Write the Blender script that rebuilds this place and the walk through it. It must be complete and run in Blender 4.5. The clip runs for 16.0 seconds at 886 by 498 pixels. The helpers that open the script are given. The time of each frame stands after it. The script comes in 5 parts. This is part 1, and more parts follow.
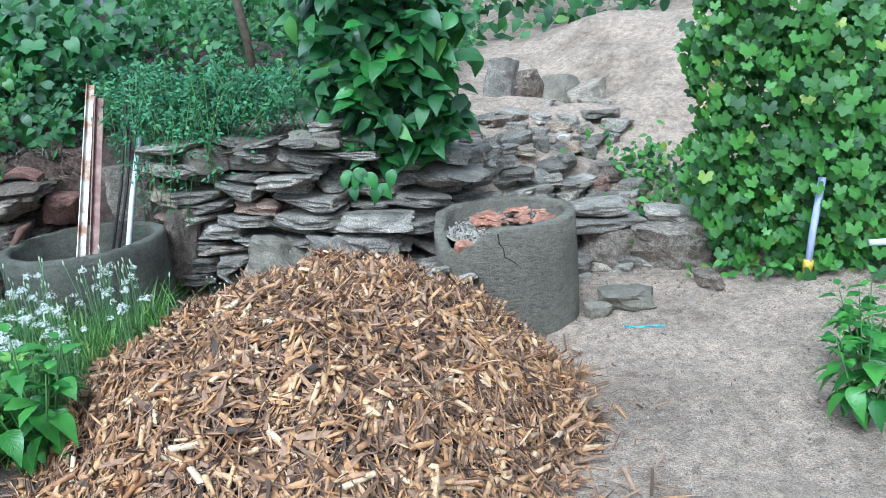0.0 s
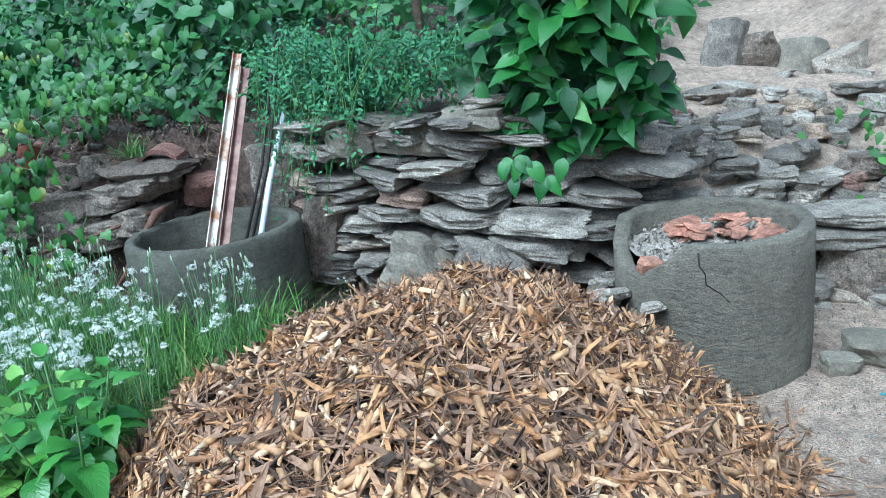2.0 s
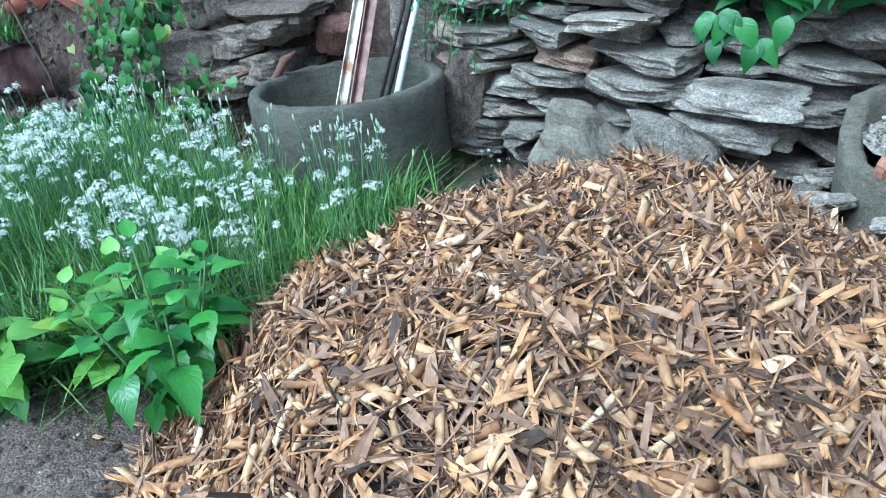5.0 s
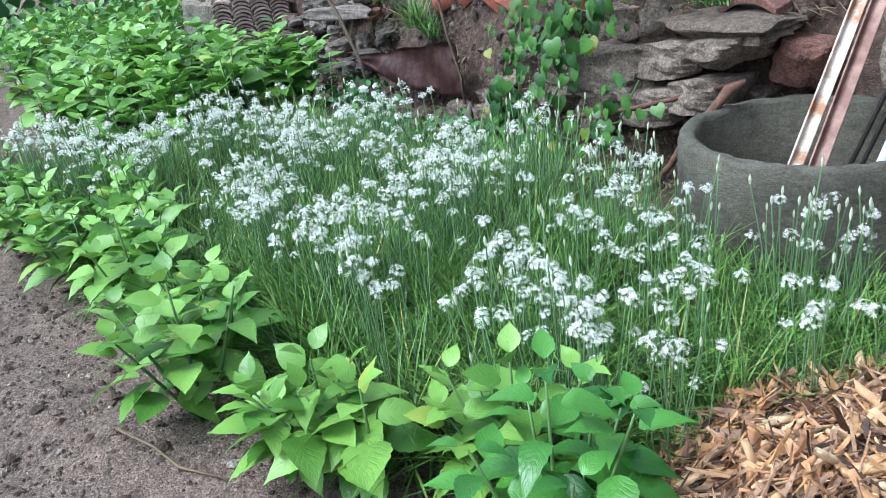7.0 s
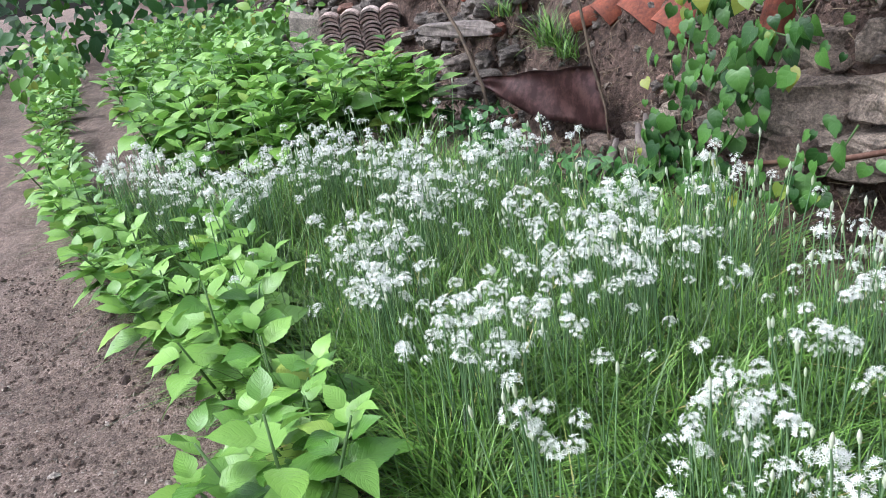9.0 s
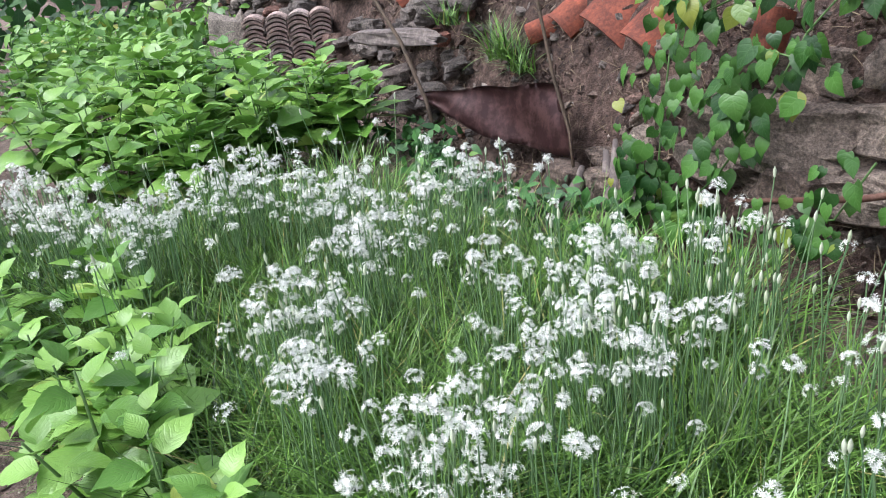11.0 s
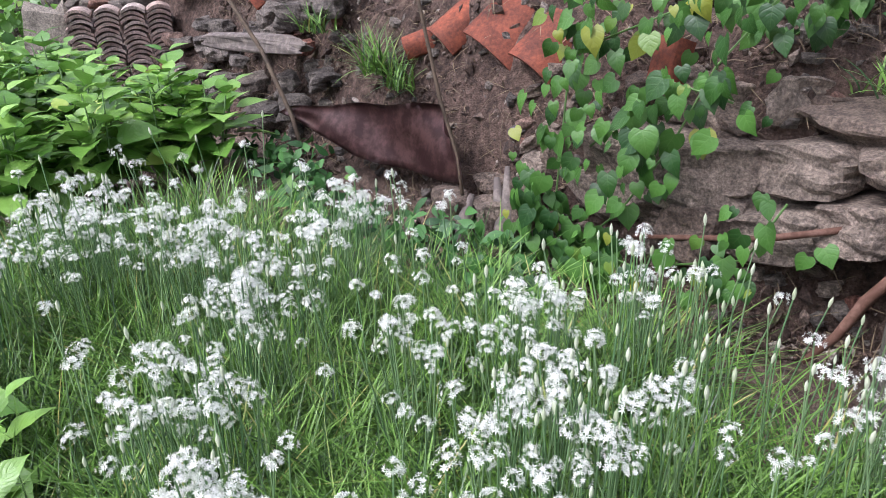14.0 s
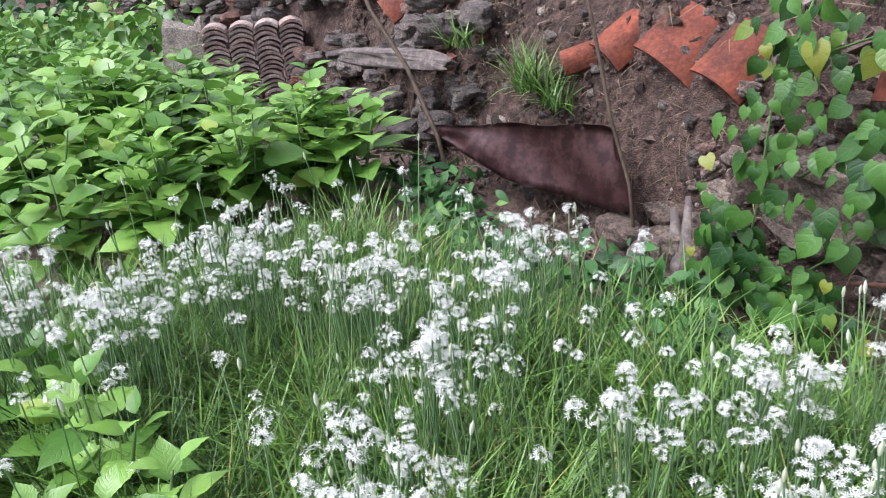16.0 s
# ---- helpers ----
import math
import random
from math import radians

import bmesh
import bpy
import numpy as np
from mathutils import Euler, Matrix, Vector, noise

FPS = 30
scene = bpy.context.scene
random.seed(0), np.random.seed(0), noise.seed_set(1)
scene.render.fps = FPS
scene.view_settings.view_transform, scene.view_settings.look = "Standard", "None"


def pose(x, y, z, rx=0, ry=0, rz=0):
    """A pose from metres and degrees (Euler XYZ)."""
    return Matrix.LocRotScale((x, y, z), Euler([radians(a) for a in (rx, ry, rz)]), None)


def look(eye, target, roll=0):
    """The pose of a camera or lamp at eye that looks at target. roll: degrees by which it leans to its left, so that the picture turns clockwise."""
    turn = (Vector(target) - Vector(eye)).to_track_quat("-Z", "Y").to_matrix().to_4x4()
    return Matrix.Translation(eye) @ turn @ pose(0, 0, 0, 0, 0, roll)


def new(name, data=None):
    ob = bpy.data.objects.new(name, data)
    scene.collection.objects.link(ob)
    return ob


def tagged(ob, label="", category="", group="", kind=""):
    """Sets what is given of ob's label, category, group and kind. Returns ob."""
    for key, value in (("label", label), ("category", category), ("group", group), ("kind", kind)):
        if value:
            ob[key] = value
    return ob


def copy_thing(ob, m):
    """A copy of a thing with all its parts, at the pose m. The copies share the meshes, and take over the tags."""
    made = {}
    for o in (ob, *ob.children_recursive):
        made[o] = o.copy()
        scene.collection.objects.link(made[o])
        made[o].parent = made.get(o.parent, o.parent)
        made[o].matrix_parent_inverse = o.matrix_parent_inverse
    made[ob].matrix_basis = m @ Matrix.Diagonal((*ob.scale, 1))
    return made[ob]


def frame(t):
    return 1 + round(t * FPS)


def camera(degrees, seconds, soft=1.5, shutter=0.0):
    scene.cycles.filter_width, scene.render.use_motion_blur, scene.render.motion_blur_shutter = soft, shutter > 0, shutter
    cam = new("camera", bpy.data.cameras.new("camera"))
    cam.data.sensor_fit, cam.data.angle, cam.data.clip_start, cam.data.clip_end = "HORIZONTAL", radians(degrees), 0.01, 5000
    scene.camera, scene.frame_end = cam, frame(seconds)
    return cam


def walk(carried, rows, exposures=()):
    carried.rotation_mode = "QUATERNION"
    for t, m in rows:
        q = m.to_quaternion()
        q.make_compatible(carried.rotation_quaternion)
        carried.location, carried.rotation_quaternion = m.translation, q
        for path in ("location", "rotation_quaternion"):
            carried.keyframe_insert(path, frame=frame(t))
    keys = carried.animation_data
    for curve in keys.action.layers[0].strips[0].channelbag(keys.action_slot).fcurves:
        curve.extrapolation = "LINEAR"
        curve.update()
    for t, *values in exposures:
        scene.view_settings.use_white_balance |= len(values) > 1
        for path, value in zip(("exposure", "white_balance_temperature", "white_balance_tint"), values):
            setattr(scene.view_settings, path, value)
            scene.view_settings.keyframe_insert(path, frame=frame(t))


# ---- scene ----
cam = camera(61.7, 16.0, 0.5, 0.12)
PATH = [
    (0, (0.869, -0.956, 1.795), (0.736, 0.958, 1.232), -5.0),
    (0.5, (0.9, -0.715, 1.787), (0.591, 1.181, 1.229), -5.3),
    (1, (0.963, -0.477, 1.789), (0.473, 1.382, 1.239), -5.9),
    (1.5, (0.917, -0.196, 1.722), (0.281, 1.621, 1.179), -6.3),
    (2, (0.947, 0.027, 1.683), (0.272, 1.819, 1.105), -6.4),
    (2.5, (1.008, 0.187, 1.696), (0.3, 1.935, 1.033), -6.3),
    (3, (0.922, 0.337, 1.634), (0.153, 2.037, 0.913), -6.4),
    (3.2, (0.883, 0.375, 1.616), (0.097, 2.057, 0.873), -6.4),
    (5.3, (0.6, 0.608, 1.6), (-0.445, 2.047, 0.685), -6.8),
    (5.5, (0.55, 0.67, 1.62), (-0.553, 2.068, 0.709), -6.9),
    (6, (0.403, 0.797, 1.634), (-0.922, 2.006, 0.749), -7.4),
    (6.5, (0.159, 0.853, 1.626), (-1.362, 1.838, 0.779), -7.6),
    (7, (-0.016, 0.871, 1.633), (-1.623, 1.733, 0.811), -7.9),
    (7.5, (-0.181, 0.988, 1.651), (-1.834, 1.777, 0.848), -8.2),
    (8, (-0.332, 1.042, 1.646), (-2.018, 1.772, 0.856), -8.5),
    (8.5, (-0.521, 1.013, 1.648), (-2.234, 1.687, 0.865), -8.6),
    (8.7, (-0.584, 1.002, 1.656), (-2.305, 1.66, 0.877), -8.8),
    (10.8, (-1.17, 1.135, 1.619), (-2.83, 1.929, 0.835), -7.0),
    (11, (-1.175, 1.164, 1.609), (-2.816, 1.995, 0.824), -6.5),
    (11.5, (-1.17, 1.255, 1.581), (-2.774, 2.154, 0.794), -5.6),
    (12, (-1.152, 1.315, 1.556), (-2.704, 2.295, 0.764), -5.0),
    (12.5, (-1.171, 1.336, 1.558), (-2.641, 2.428, 0.754), -3.5),
    (13, (-1.231, 1.323, 1.593), (-2.65, 2.474, 0.78), -2.7),
    (13.5, (-1.38, 1.278, 1.618), (-2.78, 2.45, 0.801), -2.3),
    (14, (-1.542, 1.202, 1.643), (-2.937, 2.379, 0.825), -2.2),
    (14.5, (-1.659, 1.142, 1.639), (-3.053, 2.325, 0.828), -1.9),
    (15, (-1.74, 1.135, 1.641), (-3.136, 2.32, 0.836), -1.6),
    (15.5, (-1.827, 1.172, 1.672), (-3.287, 2.28, 0.872), -2.5),
    (16, (-1.907, 1.157, 1.655), (-3.459, 2.141, 0.865), -4.1),
]
walk(cam, [(t, look(eye, target, roll)) for t, eye, target, roll in PATH],
     [(0, 0.62, 4850, -3), (3.0, 0.66, 4650, -7), (6.0, 0.80, 4520, -8), (7.2, 0.80, 5450, 6), (9.0, 0.77, 5750, 13), (12, 0.70, 5900, 18), (16, 0.70, 5850, 21)])

# ---- light ----
world = bpy.data.worlds.new("overcast_sky")
scene.world = world
world.use_nodes = True
wn, wl = world.node_tree.nodes, world.node_tree.links
wn.clear()
sky = wn.new("ShaderNodeTexSky")
sky.sky_type, sky.sun_disc = "NISHITA", False
sky.sun_elevation, sky.sun_rotation = radians(58), radians(200)
sky.air_density, sky.dust_density, sky.ozone_density = 1.0, 6.0, 1.0
grey = wn.new("ShaderNodeHueSaturation")
grey.inputs["Saturation"].default_value = 0.35
bg = wn.new("ShaderNodeBackground")
bg.inputs["Strength"].default_value = 0.15
wout = wn.new("ShaderNodeOutputWorld")
wl.new(sky.outputs[0], grey.inputs["Color"])
wl.new(grey.outputs[0], bg.inputs["Color"])
wl.new(bg.outputs[0], wout.inputs[0])
sun = new("sun", bpy.data.lights.new("sun", "SUN"))
sun.data.energy, sun.data.angle, sun.data.color = 1.5, radians(30), (1.0, 0.98, 0.95)
sun.matrix_world = look((-3, -8, 14), (0, 2, 0))

rng = np.random.default_rng(7)
RND = random.Random(11)

# ---- materials ----


def shader(name, rough=0.8, metal=0.0):
    m = bpy.data.materials.new(name)
    m.use_nodes = True
    n, l = m.node_tree.nodes, m.node_tree.links
    b = n["Principled BSDF"]
    b.inputs["Roughness"].default_value, b.inputs["Metallic"].default_value = rough, metal
    return m, n, l, b


def ramp_of(n, l, source, stops):
    r = n.new("ShaderNodeValToRGB")
    while len(r.color_ramp.elements) < len(stops):
        r.color_ramp.elements.new(0.5)
    for e, (at, col) in zip(r.color_ramp.elements, stops):
        e.position, e.color = at, (*col, 1)
    l.new(source, r.inputs[0])
    return r.outputs[0]


def noise_of(n, l, scale, detail=5, rough=0.6, coord=None):
    t = n.new("ShaderNodeTexNoise")
    t.inputs["Scale"].default_value, t.inputs["Detail"].default_value = scale, detail
    t.inputs["Roughness"].default_value = rough
    if coord is None:
        g = n.new("ShaderNodeNewGeometry")
        coord = g.outputs["Position"]
    l.new(coord, t.inputs["Vector"])
    return t.outputs[0]


def blend(n, l, a, b, fac, mode="MIX"):
    x = n.new("ShaderNodeMix")
    x.data_type, x.blend_type = "RGBA", mode
    for sock, v in ((x.inputs[0], fac), (x.inputs[6], a), (x.inputs[7], b)):
        if isinstance(v, (int, float)):
            sock.default_value = v
        elif isinstance(v, tuple):
            sock.default_value = (*v, 1)
        else:
            l.new(v, sock)
    return x.outputs[2]


def relief(n, l, b, height, strength, dist=0.02):
    u = n.new("ShaderNodeBump")
    u.inputs["Strength"].default_value, u.inputs["Distance"].default_value = strength, dist
    l.new(height, u.inputs["Height"])
    l.new(u.outputs[0], b.inputs["Normal"])


def leaf_mat(name, dark, light, odd=None, gloss=0.45, island=False, veins=9.0, thin=0.25):
    m, n, l, b = shader(name, gloss)
    if island:
        rnd = n.new("ShaderNodeNewGeometry").outputs["Random Per Island"]
    else:
        rnd = n.new("ShaderNodeObjectInfo").outputs["Random"]
    stops = [(0.0, dark), (0.75, light)]
    if odd:
        stops += [(0.95, light), (1.0, odd)]
    col = ramp_of(n, l, rnd, stops)
    spots = noise_of(n, l, 35.0)
    col = blend(n, l, col, blend(n, l, col, (0.5, 0.6, 0.4), 0.5, "MULTIPLY"), spots)
    uv = n.new("ShaderNodeUVMap")
    sep = n.new("ShaderNodeSeparateXYZ")
    l.new(uv.outputs[0], sep.inputs[0])

    def mth(op, a, c):
        q = n.new("ShaderNodeMath")
        q.operation = op
        for i, v in enumerate((a, c)):
            if isinstance(v, (int, float)):
                q.inputs[i].default_value = v
            else:
                l.new(v, q.inputs[i])
        return q.outputs[0]
    off = mth("ABSOLUTE", mth("SUBTRACT", sep.outputs[0], 0.5), 0)
    wave = mth("SINE", mth("MULTIPLY", mth("ADD", mth("SUBTRACT", sep.outputs[1], mth("MULTIPLY", off, 0.7)), mth("MULTIPLY", noise_of(n, l, 28.0, 2, 0.5), 0.16)), veins * 6.283), 0)
    vein = mth("POWER", mth("ADD", mth("MULTIPLY", wave, 0.5), 0.5), 6.0)
    mid = mth("LESS_THAN", off, 0.022)
    vein = mth("MAXIMUM", mth("MULTIPLY", vein, 0.55), mid)
    col = blend(n, l, col, (0.30, 0.42, 0.16), mth("MULTIPLY", vein, 0.07))
    l.new(col, b.inputs["Base Color"])
    quilt = noise_of(n, l, 70.0, 3, 0.5)
    relief(n, l, b, mth("SUBTRACT", quilt, mth("MULTIPLY", vein, 0.45)), 0.3, 0.007)
    t = n.new("ShaderNodeBsdfTranslucent")
    l.new(col, t.inputs["Color"])
    mix = n.new("ShaderNodeMixShader")
    mix.inputs[0].default_value = thin * 0.6
    l.new(b.outputs[0], mix.inputs[1])
    l.new(t.outputs[0], mix.inputs[2])
    l.new(mix.outputs[0], n["Material Output"].inputs["Surface"])
    return m


def petal_mat(name, dull, bright):
    """Thin white petals: a little green towards the heart of the head, some of the light passing through."""
    m, n, l, b = shader(name, 0.55)
    col = ramp_of(n, l, noise_of(n, l, 60.0, 3, 0.6), [(0.35, dull), (0.55, bright)])
    l.new(col, b.inputs["Base Color"])
    t = n.new("ShaderNodeBsdfTranslucent")
    l.new(col, t.inputs["Color"])
    mix = n.new("ShaderNodeMixShader")
    mix.inputs[0].default_value = 0.25
    l.new(b.outputs[0], mix.inputs[1])
    l.new(t.outputs[0], mix.inputs[2])
    l.new(mix.outputs[0], n["Material Output"].inputs["Surface"])
    return m


def cast_mat(name, stops, ridge=0.9):
    """Coarse cast concrete: level ridges left by the mould, pits, and damp stains."""
    m, n, l, b = shader(name, 0.93)
    pos = n.new("ShaderNodeNewGeometry").outputs["Position"]
    flat = n.new("ShaderNodeMapping")
    flat.inputs["Scale"].default_value = (1.0, 1.0, 2.3)
    l.new(pos, flat.inputs["Vector"])
    big = noise_of(n, l, 3.2, 6, 0.65)
    bands = noise_of(n, l, 19.0, 8, 0.74, flat.outputs[0])
    fine = noise_of(n, l, 110.0, 5, 0.7)
    col = ramp_of(n, l, big, stops)
    col = blend(n, l, col, ramp_of(n, l, bands, [(0.33, (0.34, 0.33, 0.31)), (0.5, (0.95, 0.93, 0.9)), (0.7, (1.3, 1.28, 1.22))]), 0.6, "MULTIPLY")
    col = blend(n, l, col, ramp_of(n, l, fine, [(0.36, (0.45, 0.44, 0.42)), (0.52, (1.0, 0.98, 0.95)), (0.68, (1.5, 1.47, 1.4))]), 0.6, "MULTIPLY")
    l.new(col, b.inputs["Base Color"])
    h = n.new("ShaderNodeMath")
    h.operation = "MULTIPLY_ADD"
    l.new(fine, h.inputs[0])
    h.inputs[1].default_value = 0.3
    l.new(bands, h.inputs[2])
    relief(n, l, b, h.outputs[0], ridge, 0.04)
    return m


def stone_mat(name, stops, scale=9.0, bump=0.7, rough=0.9, island=False, grain=90.0, speck=0.75):
    m, n, l, b = shader(name, rough)
    if island:
        rnd = n.new("ShaderNodeNewGeometry").outputs["Random Per Island"]
    else:
        rnd = n.new("ShaderNodeObjectInfo").outputs["Random"]
    col = ramp_of(n, l, rnd, stops)
    big = noise_of(n, l, scale, 8, 0.7)
    fine = noise_of(n, l, grain, 6, 0.7)
    col = blend(n, l, col, ramp_of(n, l, big, [(0.3, (0.25, 0.24, 0.23)), (0.52, (0.9, 0.88, 0.86)), (0.7, (1.5, 1.47, 1.42))]), 0.85, "MULTIPLY")
    col = blend(n, l, col, ramp_of(n, l, fine, [(0.38, (0.35, 0.35, 0.34)), (0.52, (0.95, 0.94, 0.92)), (0.68, (1.75, 1.72, 1.66))]), speck, "MULTIPLY")
    l.new(col, b.inputs["Base Color"])
    h = n.new("ShaderNodeMath")
    h.operation = "MULTIPLY_ADD"
    l.new(fine, h.inputs[0])
    h.inputs[1].default_value = 0.35
    l.new(big, h.inputs[2])
    relief(n, l, b, h.outputs[0], bump, 0.03)
    return m


def plain_mat(name, col, rough=0.6, metal=0.0, wear=0.3, scale=30.0, wear_col=None):
    m, n, l, b = shader(name, rough, metal)
    f = noise_of(n, l, scale, 6, 0.65)
    other = wear_col or tuple(c * 0.5 for c in col)
    c = blend(n, l, col, other, ramp_of(n, l, f, [(0.45, (0, 0, 0)), (0.45 + wear * 0.6, (1, 1, 1))]))
    l.new(c, b.inputs["Base Color"])
    relief(n, l, b, f, 0.3, 0.006)
    return m


def ground_material():
    m, n, l, b = shader("garden_soil", 0.95)
    g = n.new("ShaderNodeNewGeometry")
    pos = g.outputs["Position"]
    big = noise_of(n, l, 1.6, 6, 0.6, pos)
    mid = noise_of(n, l, 15.0, 8, 0.75, pos)
    v = n.new("ShaderNodeTexVoronoi")
    v.inputs["Scale"].default_value = 140.0
    l.new(pos, v.inputs["Vector"])
    tan = ramp_of(n, l, v.outputs["Color"], [(0.1, (0.39, 0.285, 0.215)), (0.5, (0.545, 0.425, 0.335)), (0.9, (0.665, 0.545, 0.445))])
    soil = ramp_of(n, l, v.outputs["Color"], [(0.1, (0.155, 0.115, 0.094)), (0.55, (0.25, 0.19, 0.157)), (0.92, (0.38, 0.305, 0.26))])
    sep = n.new("ShaderNodeSeparateXYZ")
    l.new(pos, sep.inputs[0])
    # grit on the yard gives way to darker garden earth west of it
    side = n.new("ShaderNodeMapRange")
    side.inputs["From Min"].default_value, side.inputs["From Max"].default_value = -0.5, 0.8
    l.new(sep.outputs[0], side.inputs["Value"])
    col = blend(n, l, soil, tan, side.outputs[0])
    # the cut bank takes a redder, darker, mottled earth colour
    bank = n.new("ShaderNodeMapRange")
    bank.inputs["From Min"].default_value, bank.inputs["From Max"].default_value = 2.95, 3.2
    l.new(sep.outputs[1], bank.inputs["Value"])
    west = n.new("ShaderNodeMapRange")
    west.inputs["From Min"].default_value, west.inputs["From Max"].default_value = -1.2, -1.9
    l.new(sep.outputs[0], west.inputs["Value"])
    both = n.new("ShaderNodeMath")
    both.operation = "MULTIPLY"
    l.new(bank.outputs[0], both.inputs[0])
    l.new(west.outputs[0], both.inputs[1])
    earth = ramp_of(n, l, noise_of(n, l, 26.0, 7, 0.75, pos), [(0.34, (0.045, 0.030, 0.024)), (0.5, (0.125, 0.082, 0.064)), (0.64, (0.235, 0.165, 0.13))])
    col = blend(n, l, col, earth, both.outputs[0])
    col = blend(n, l, col, ramp_of(n, l, big, [(0.32, (0.55, 0.52, 0.5)), (0.5, (0.95, 0.93, 0.91)), (0.7, (1.15, 1.12, 1.1))]), 0.85, "MULTIPLY")
    col = blend(n, l, col, ramp_of(n, l, mid, [(0.34, (0.38, 0.35, 0.33)), (0.5, (0.9, 0.88, 0.86)), (0.66, (1.35, 1.3, 1.27))]), 0.75, "MULTIPLY")
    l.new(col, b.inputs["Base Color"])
    h = n.new("ShaderNodeMath")
    h.operation = "MULTIPLY_ADD"
    l.new(v.outputs["Distance"], h.inputs[0])
    h.inputs[1].default_value = -0.2
    l.new(mid, h.inputs[2])
    relief(n, l, b, h.outputs[0], 1.0, 0.045)
    return m


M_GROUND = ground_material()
M_SLATE = stone_mat("slate", [(0.0, (0.195, 0.172, 0.148)), (0.5, (0.33, 0.292, 0.252)), (0.84, (0.45, 0.40, 0.345)), (0.91, (0.37, 0.29, 0.22)), (0.96, (0.30, 0.18, 0.145)), (1.0, (0.30, 0.125, 0.09))])
M_BOULDER = stone_mat("earthy_stone", [(0.0, (0.16, 0.12, 0.095)), (0.6, (0.27, 0.215, 0.175)), (1.0, (0.36, 0.30, 0.25))], 22.0, 1.0)
M_CONCRETE = stone_mat("weathered_concrete", [(0.0, (0.205, 0.18, 0.14)), (1.0, (0.25, 0.22, 0.175))], 4.0, 0.6, 0.92, False, 80.0, 0.45)
M_CAST = cast_mat("cast_concrete", [(0.3, (0.15, 0.135, 0.105)), (0.5, (0.235, 0.21, 0.168)), (0.7, (0.29, 0.262, 0.21))])
M_CAST_DAMP = cast_mat("damp_cast_concrete", [(0.3, (0.07, 0.068, 0.054)), (0.5, (0.118, 0.112, 0.09)), (0.7, (0.165, 0.156, 0.128))], 0.6)
M_RUBBLE = stone_mat("dark_rubble", [(0.0, (0.085, 0.075, 0.068)), (0.5, (0.165, 0.145, 0.13)), (0.85, (0.23, 0.20, 0.175)), (0.93, (0.24, 0.14, 0.11)), (1.0, (0.26, 0.11, 0.08))], 18.0, 0.9)
M_GRAVEL = stone_mat("grey_gravel", [(0.0, (0.15, 0.13, 0.11)), (0.5, (0.28, 0.24, 0.205)), (1.0, (0.46, 0.41, 0.36))], 20.0, 0.4, 0.9, True)
M_TERRACOTTA = stone_mat("terracotta", [(0.0, (0.34, 0.15, 0.10)), (1.0, (0.50, 0.26, 0.18))], 5.0, 0.2, 0.8, False, 30.0)
M_REDSTONE = stone_mat("red_stone", [(0.0, (0.20, 0.10, 0.08)), (1.0, (0.24, 0.125, 0.10))], 8.0, 0.5)
M_ROOFTILE = stone_mat("orange_clay_tile", [(0.0, (0.16, 0.042, 0.022)), (1.0, (0.23, 0.058, 0.026))], 9.0, 0.2, 0.8, False, 60.0, 0.5)
M_OLDTILE = stone_mat("old_pink_grey_tile", [(0.0, (0.36, 0.27, 0.24)), (0.6, (0.47, 0.36, 0.32)), (1.0, (0.54, 0.46, 0.42))], 14.0, 0.4, 0.9)


def chip_mat(name, stops, island):
    m, n, l, b = shader(name, 0.7)
    g = n.new("ShaderNodeNewGeometry")
    rnd = g.outputs["Random Per Island"] if island else n.new("ShaderNodeObjectInfo").outputs["Random"]
    col = ramp_of(n, l, rnd, stops)
    stain = noise_of(n, l, 38.0, 5, 0.6)
    col = blend(n, l, col, ramp_of(n, l, stain, [(0.32, (0.42, 0.36, 0.32)), (0.55, (1.0, 0.98, 0.95)), (0.75, (1.2, 1.15, 1.05))]), 0.75, "MULTIPLY")
    l.new(col, b.inputs["Base Color"])
    relief(n, l, b, noise_of(n, l, 220.0, 3, 0.6), 0.35, 0.003)
    return m


M_CHIP = chip_mat("cut_stalk", [(0.0, (0.32, 0.15, 0.06)), (0.2, (0.46, 0.23, 0.09)), (0.45, (0.57, 0.33, 0.15)), (0.7, (0.65, 0.42, 0.23)), (0.88, (0.70, 0.51, 0.32)), (1.0, (0.75, 0.60, 0.43))], False)
M_STALKS = chip_mat("cut_stalks_mixed", [(0.0, (0.24, 0.115, 0.05)), (0.3, (0.42, 0.215, 0.10)), (0.6, (0.54, 0.32, 0.16)), (0.85, (0.63, 0.41, 0.23)), (1.0, (0.70, 0.54, 0.36))], True)
M_CHIPS = chip_mat("shredded_bark", [(0.0, (0.05, 0.032, 0.023)), (0.2, (0.16, 0.093, 0.058)), (0.42, (0.30, 0.178, 0.112)), (0.65, (0.41, 0.25, 0.155)), (0.8, (0.49, 0.265, 0.12)), (0.92, (0.58, 0.32, 0.14)), (1.0, (0.68, 0.47, 0.30))], True)
M_MULCH = stone_mat("dark_mulch", [(0.0, (0.085, 0.055, 0.04)), (1.0, (0.11, 0.075, 0.055))], 40.0, 1.0, 0.95)
M_RUST = plain_mat("rusty_steel", (0.06, 0.026, 0.026), 0.42, 0.2, 0.3, 17.0, (0.14, 0.072, 0.066))
M_RUSTBAR = plain_mat("rust_and_old_paint", (0.62, 0.57, 0.50), 0.55, 0.1, 0.24, 6.0, (0.28, 0.125, 0.055))
M_BROWNBAR = plain_mat("brown_rusted_steel", (0.17, 0.085, 0.07), 0.6, 0.3, 0.4, 12.0, (0.30, 0.19, 0.15))
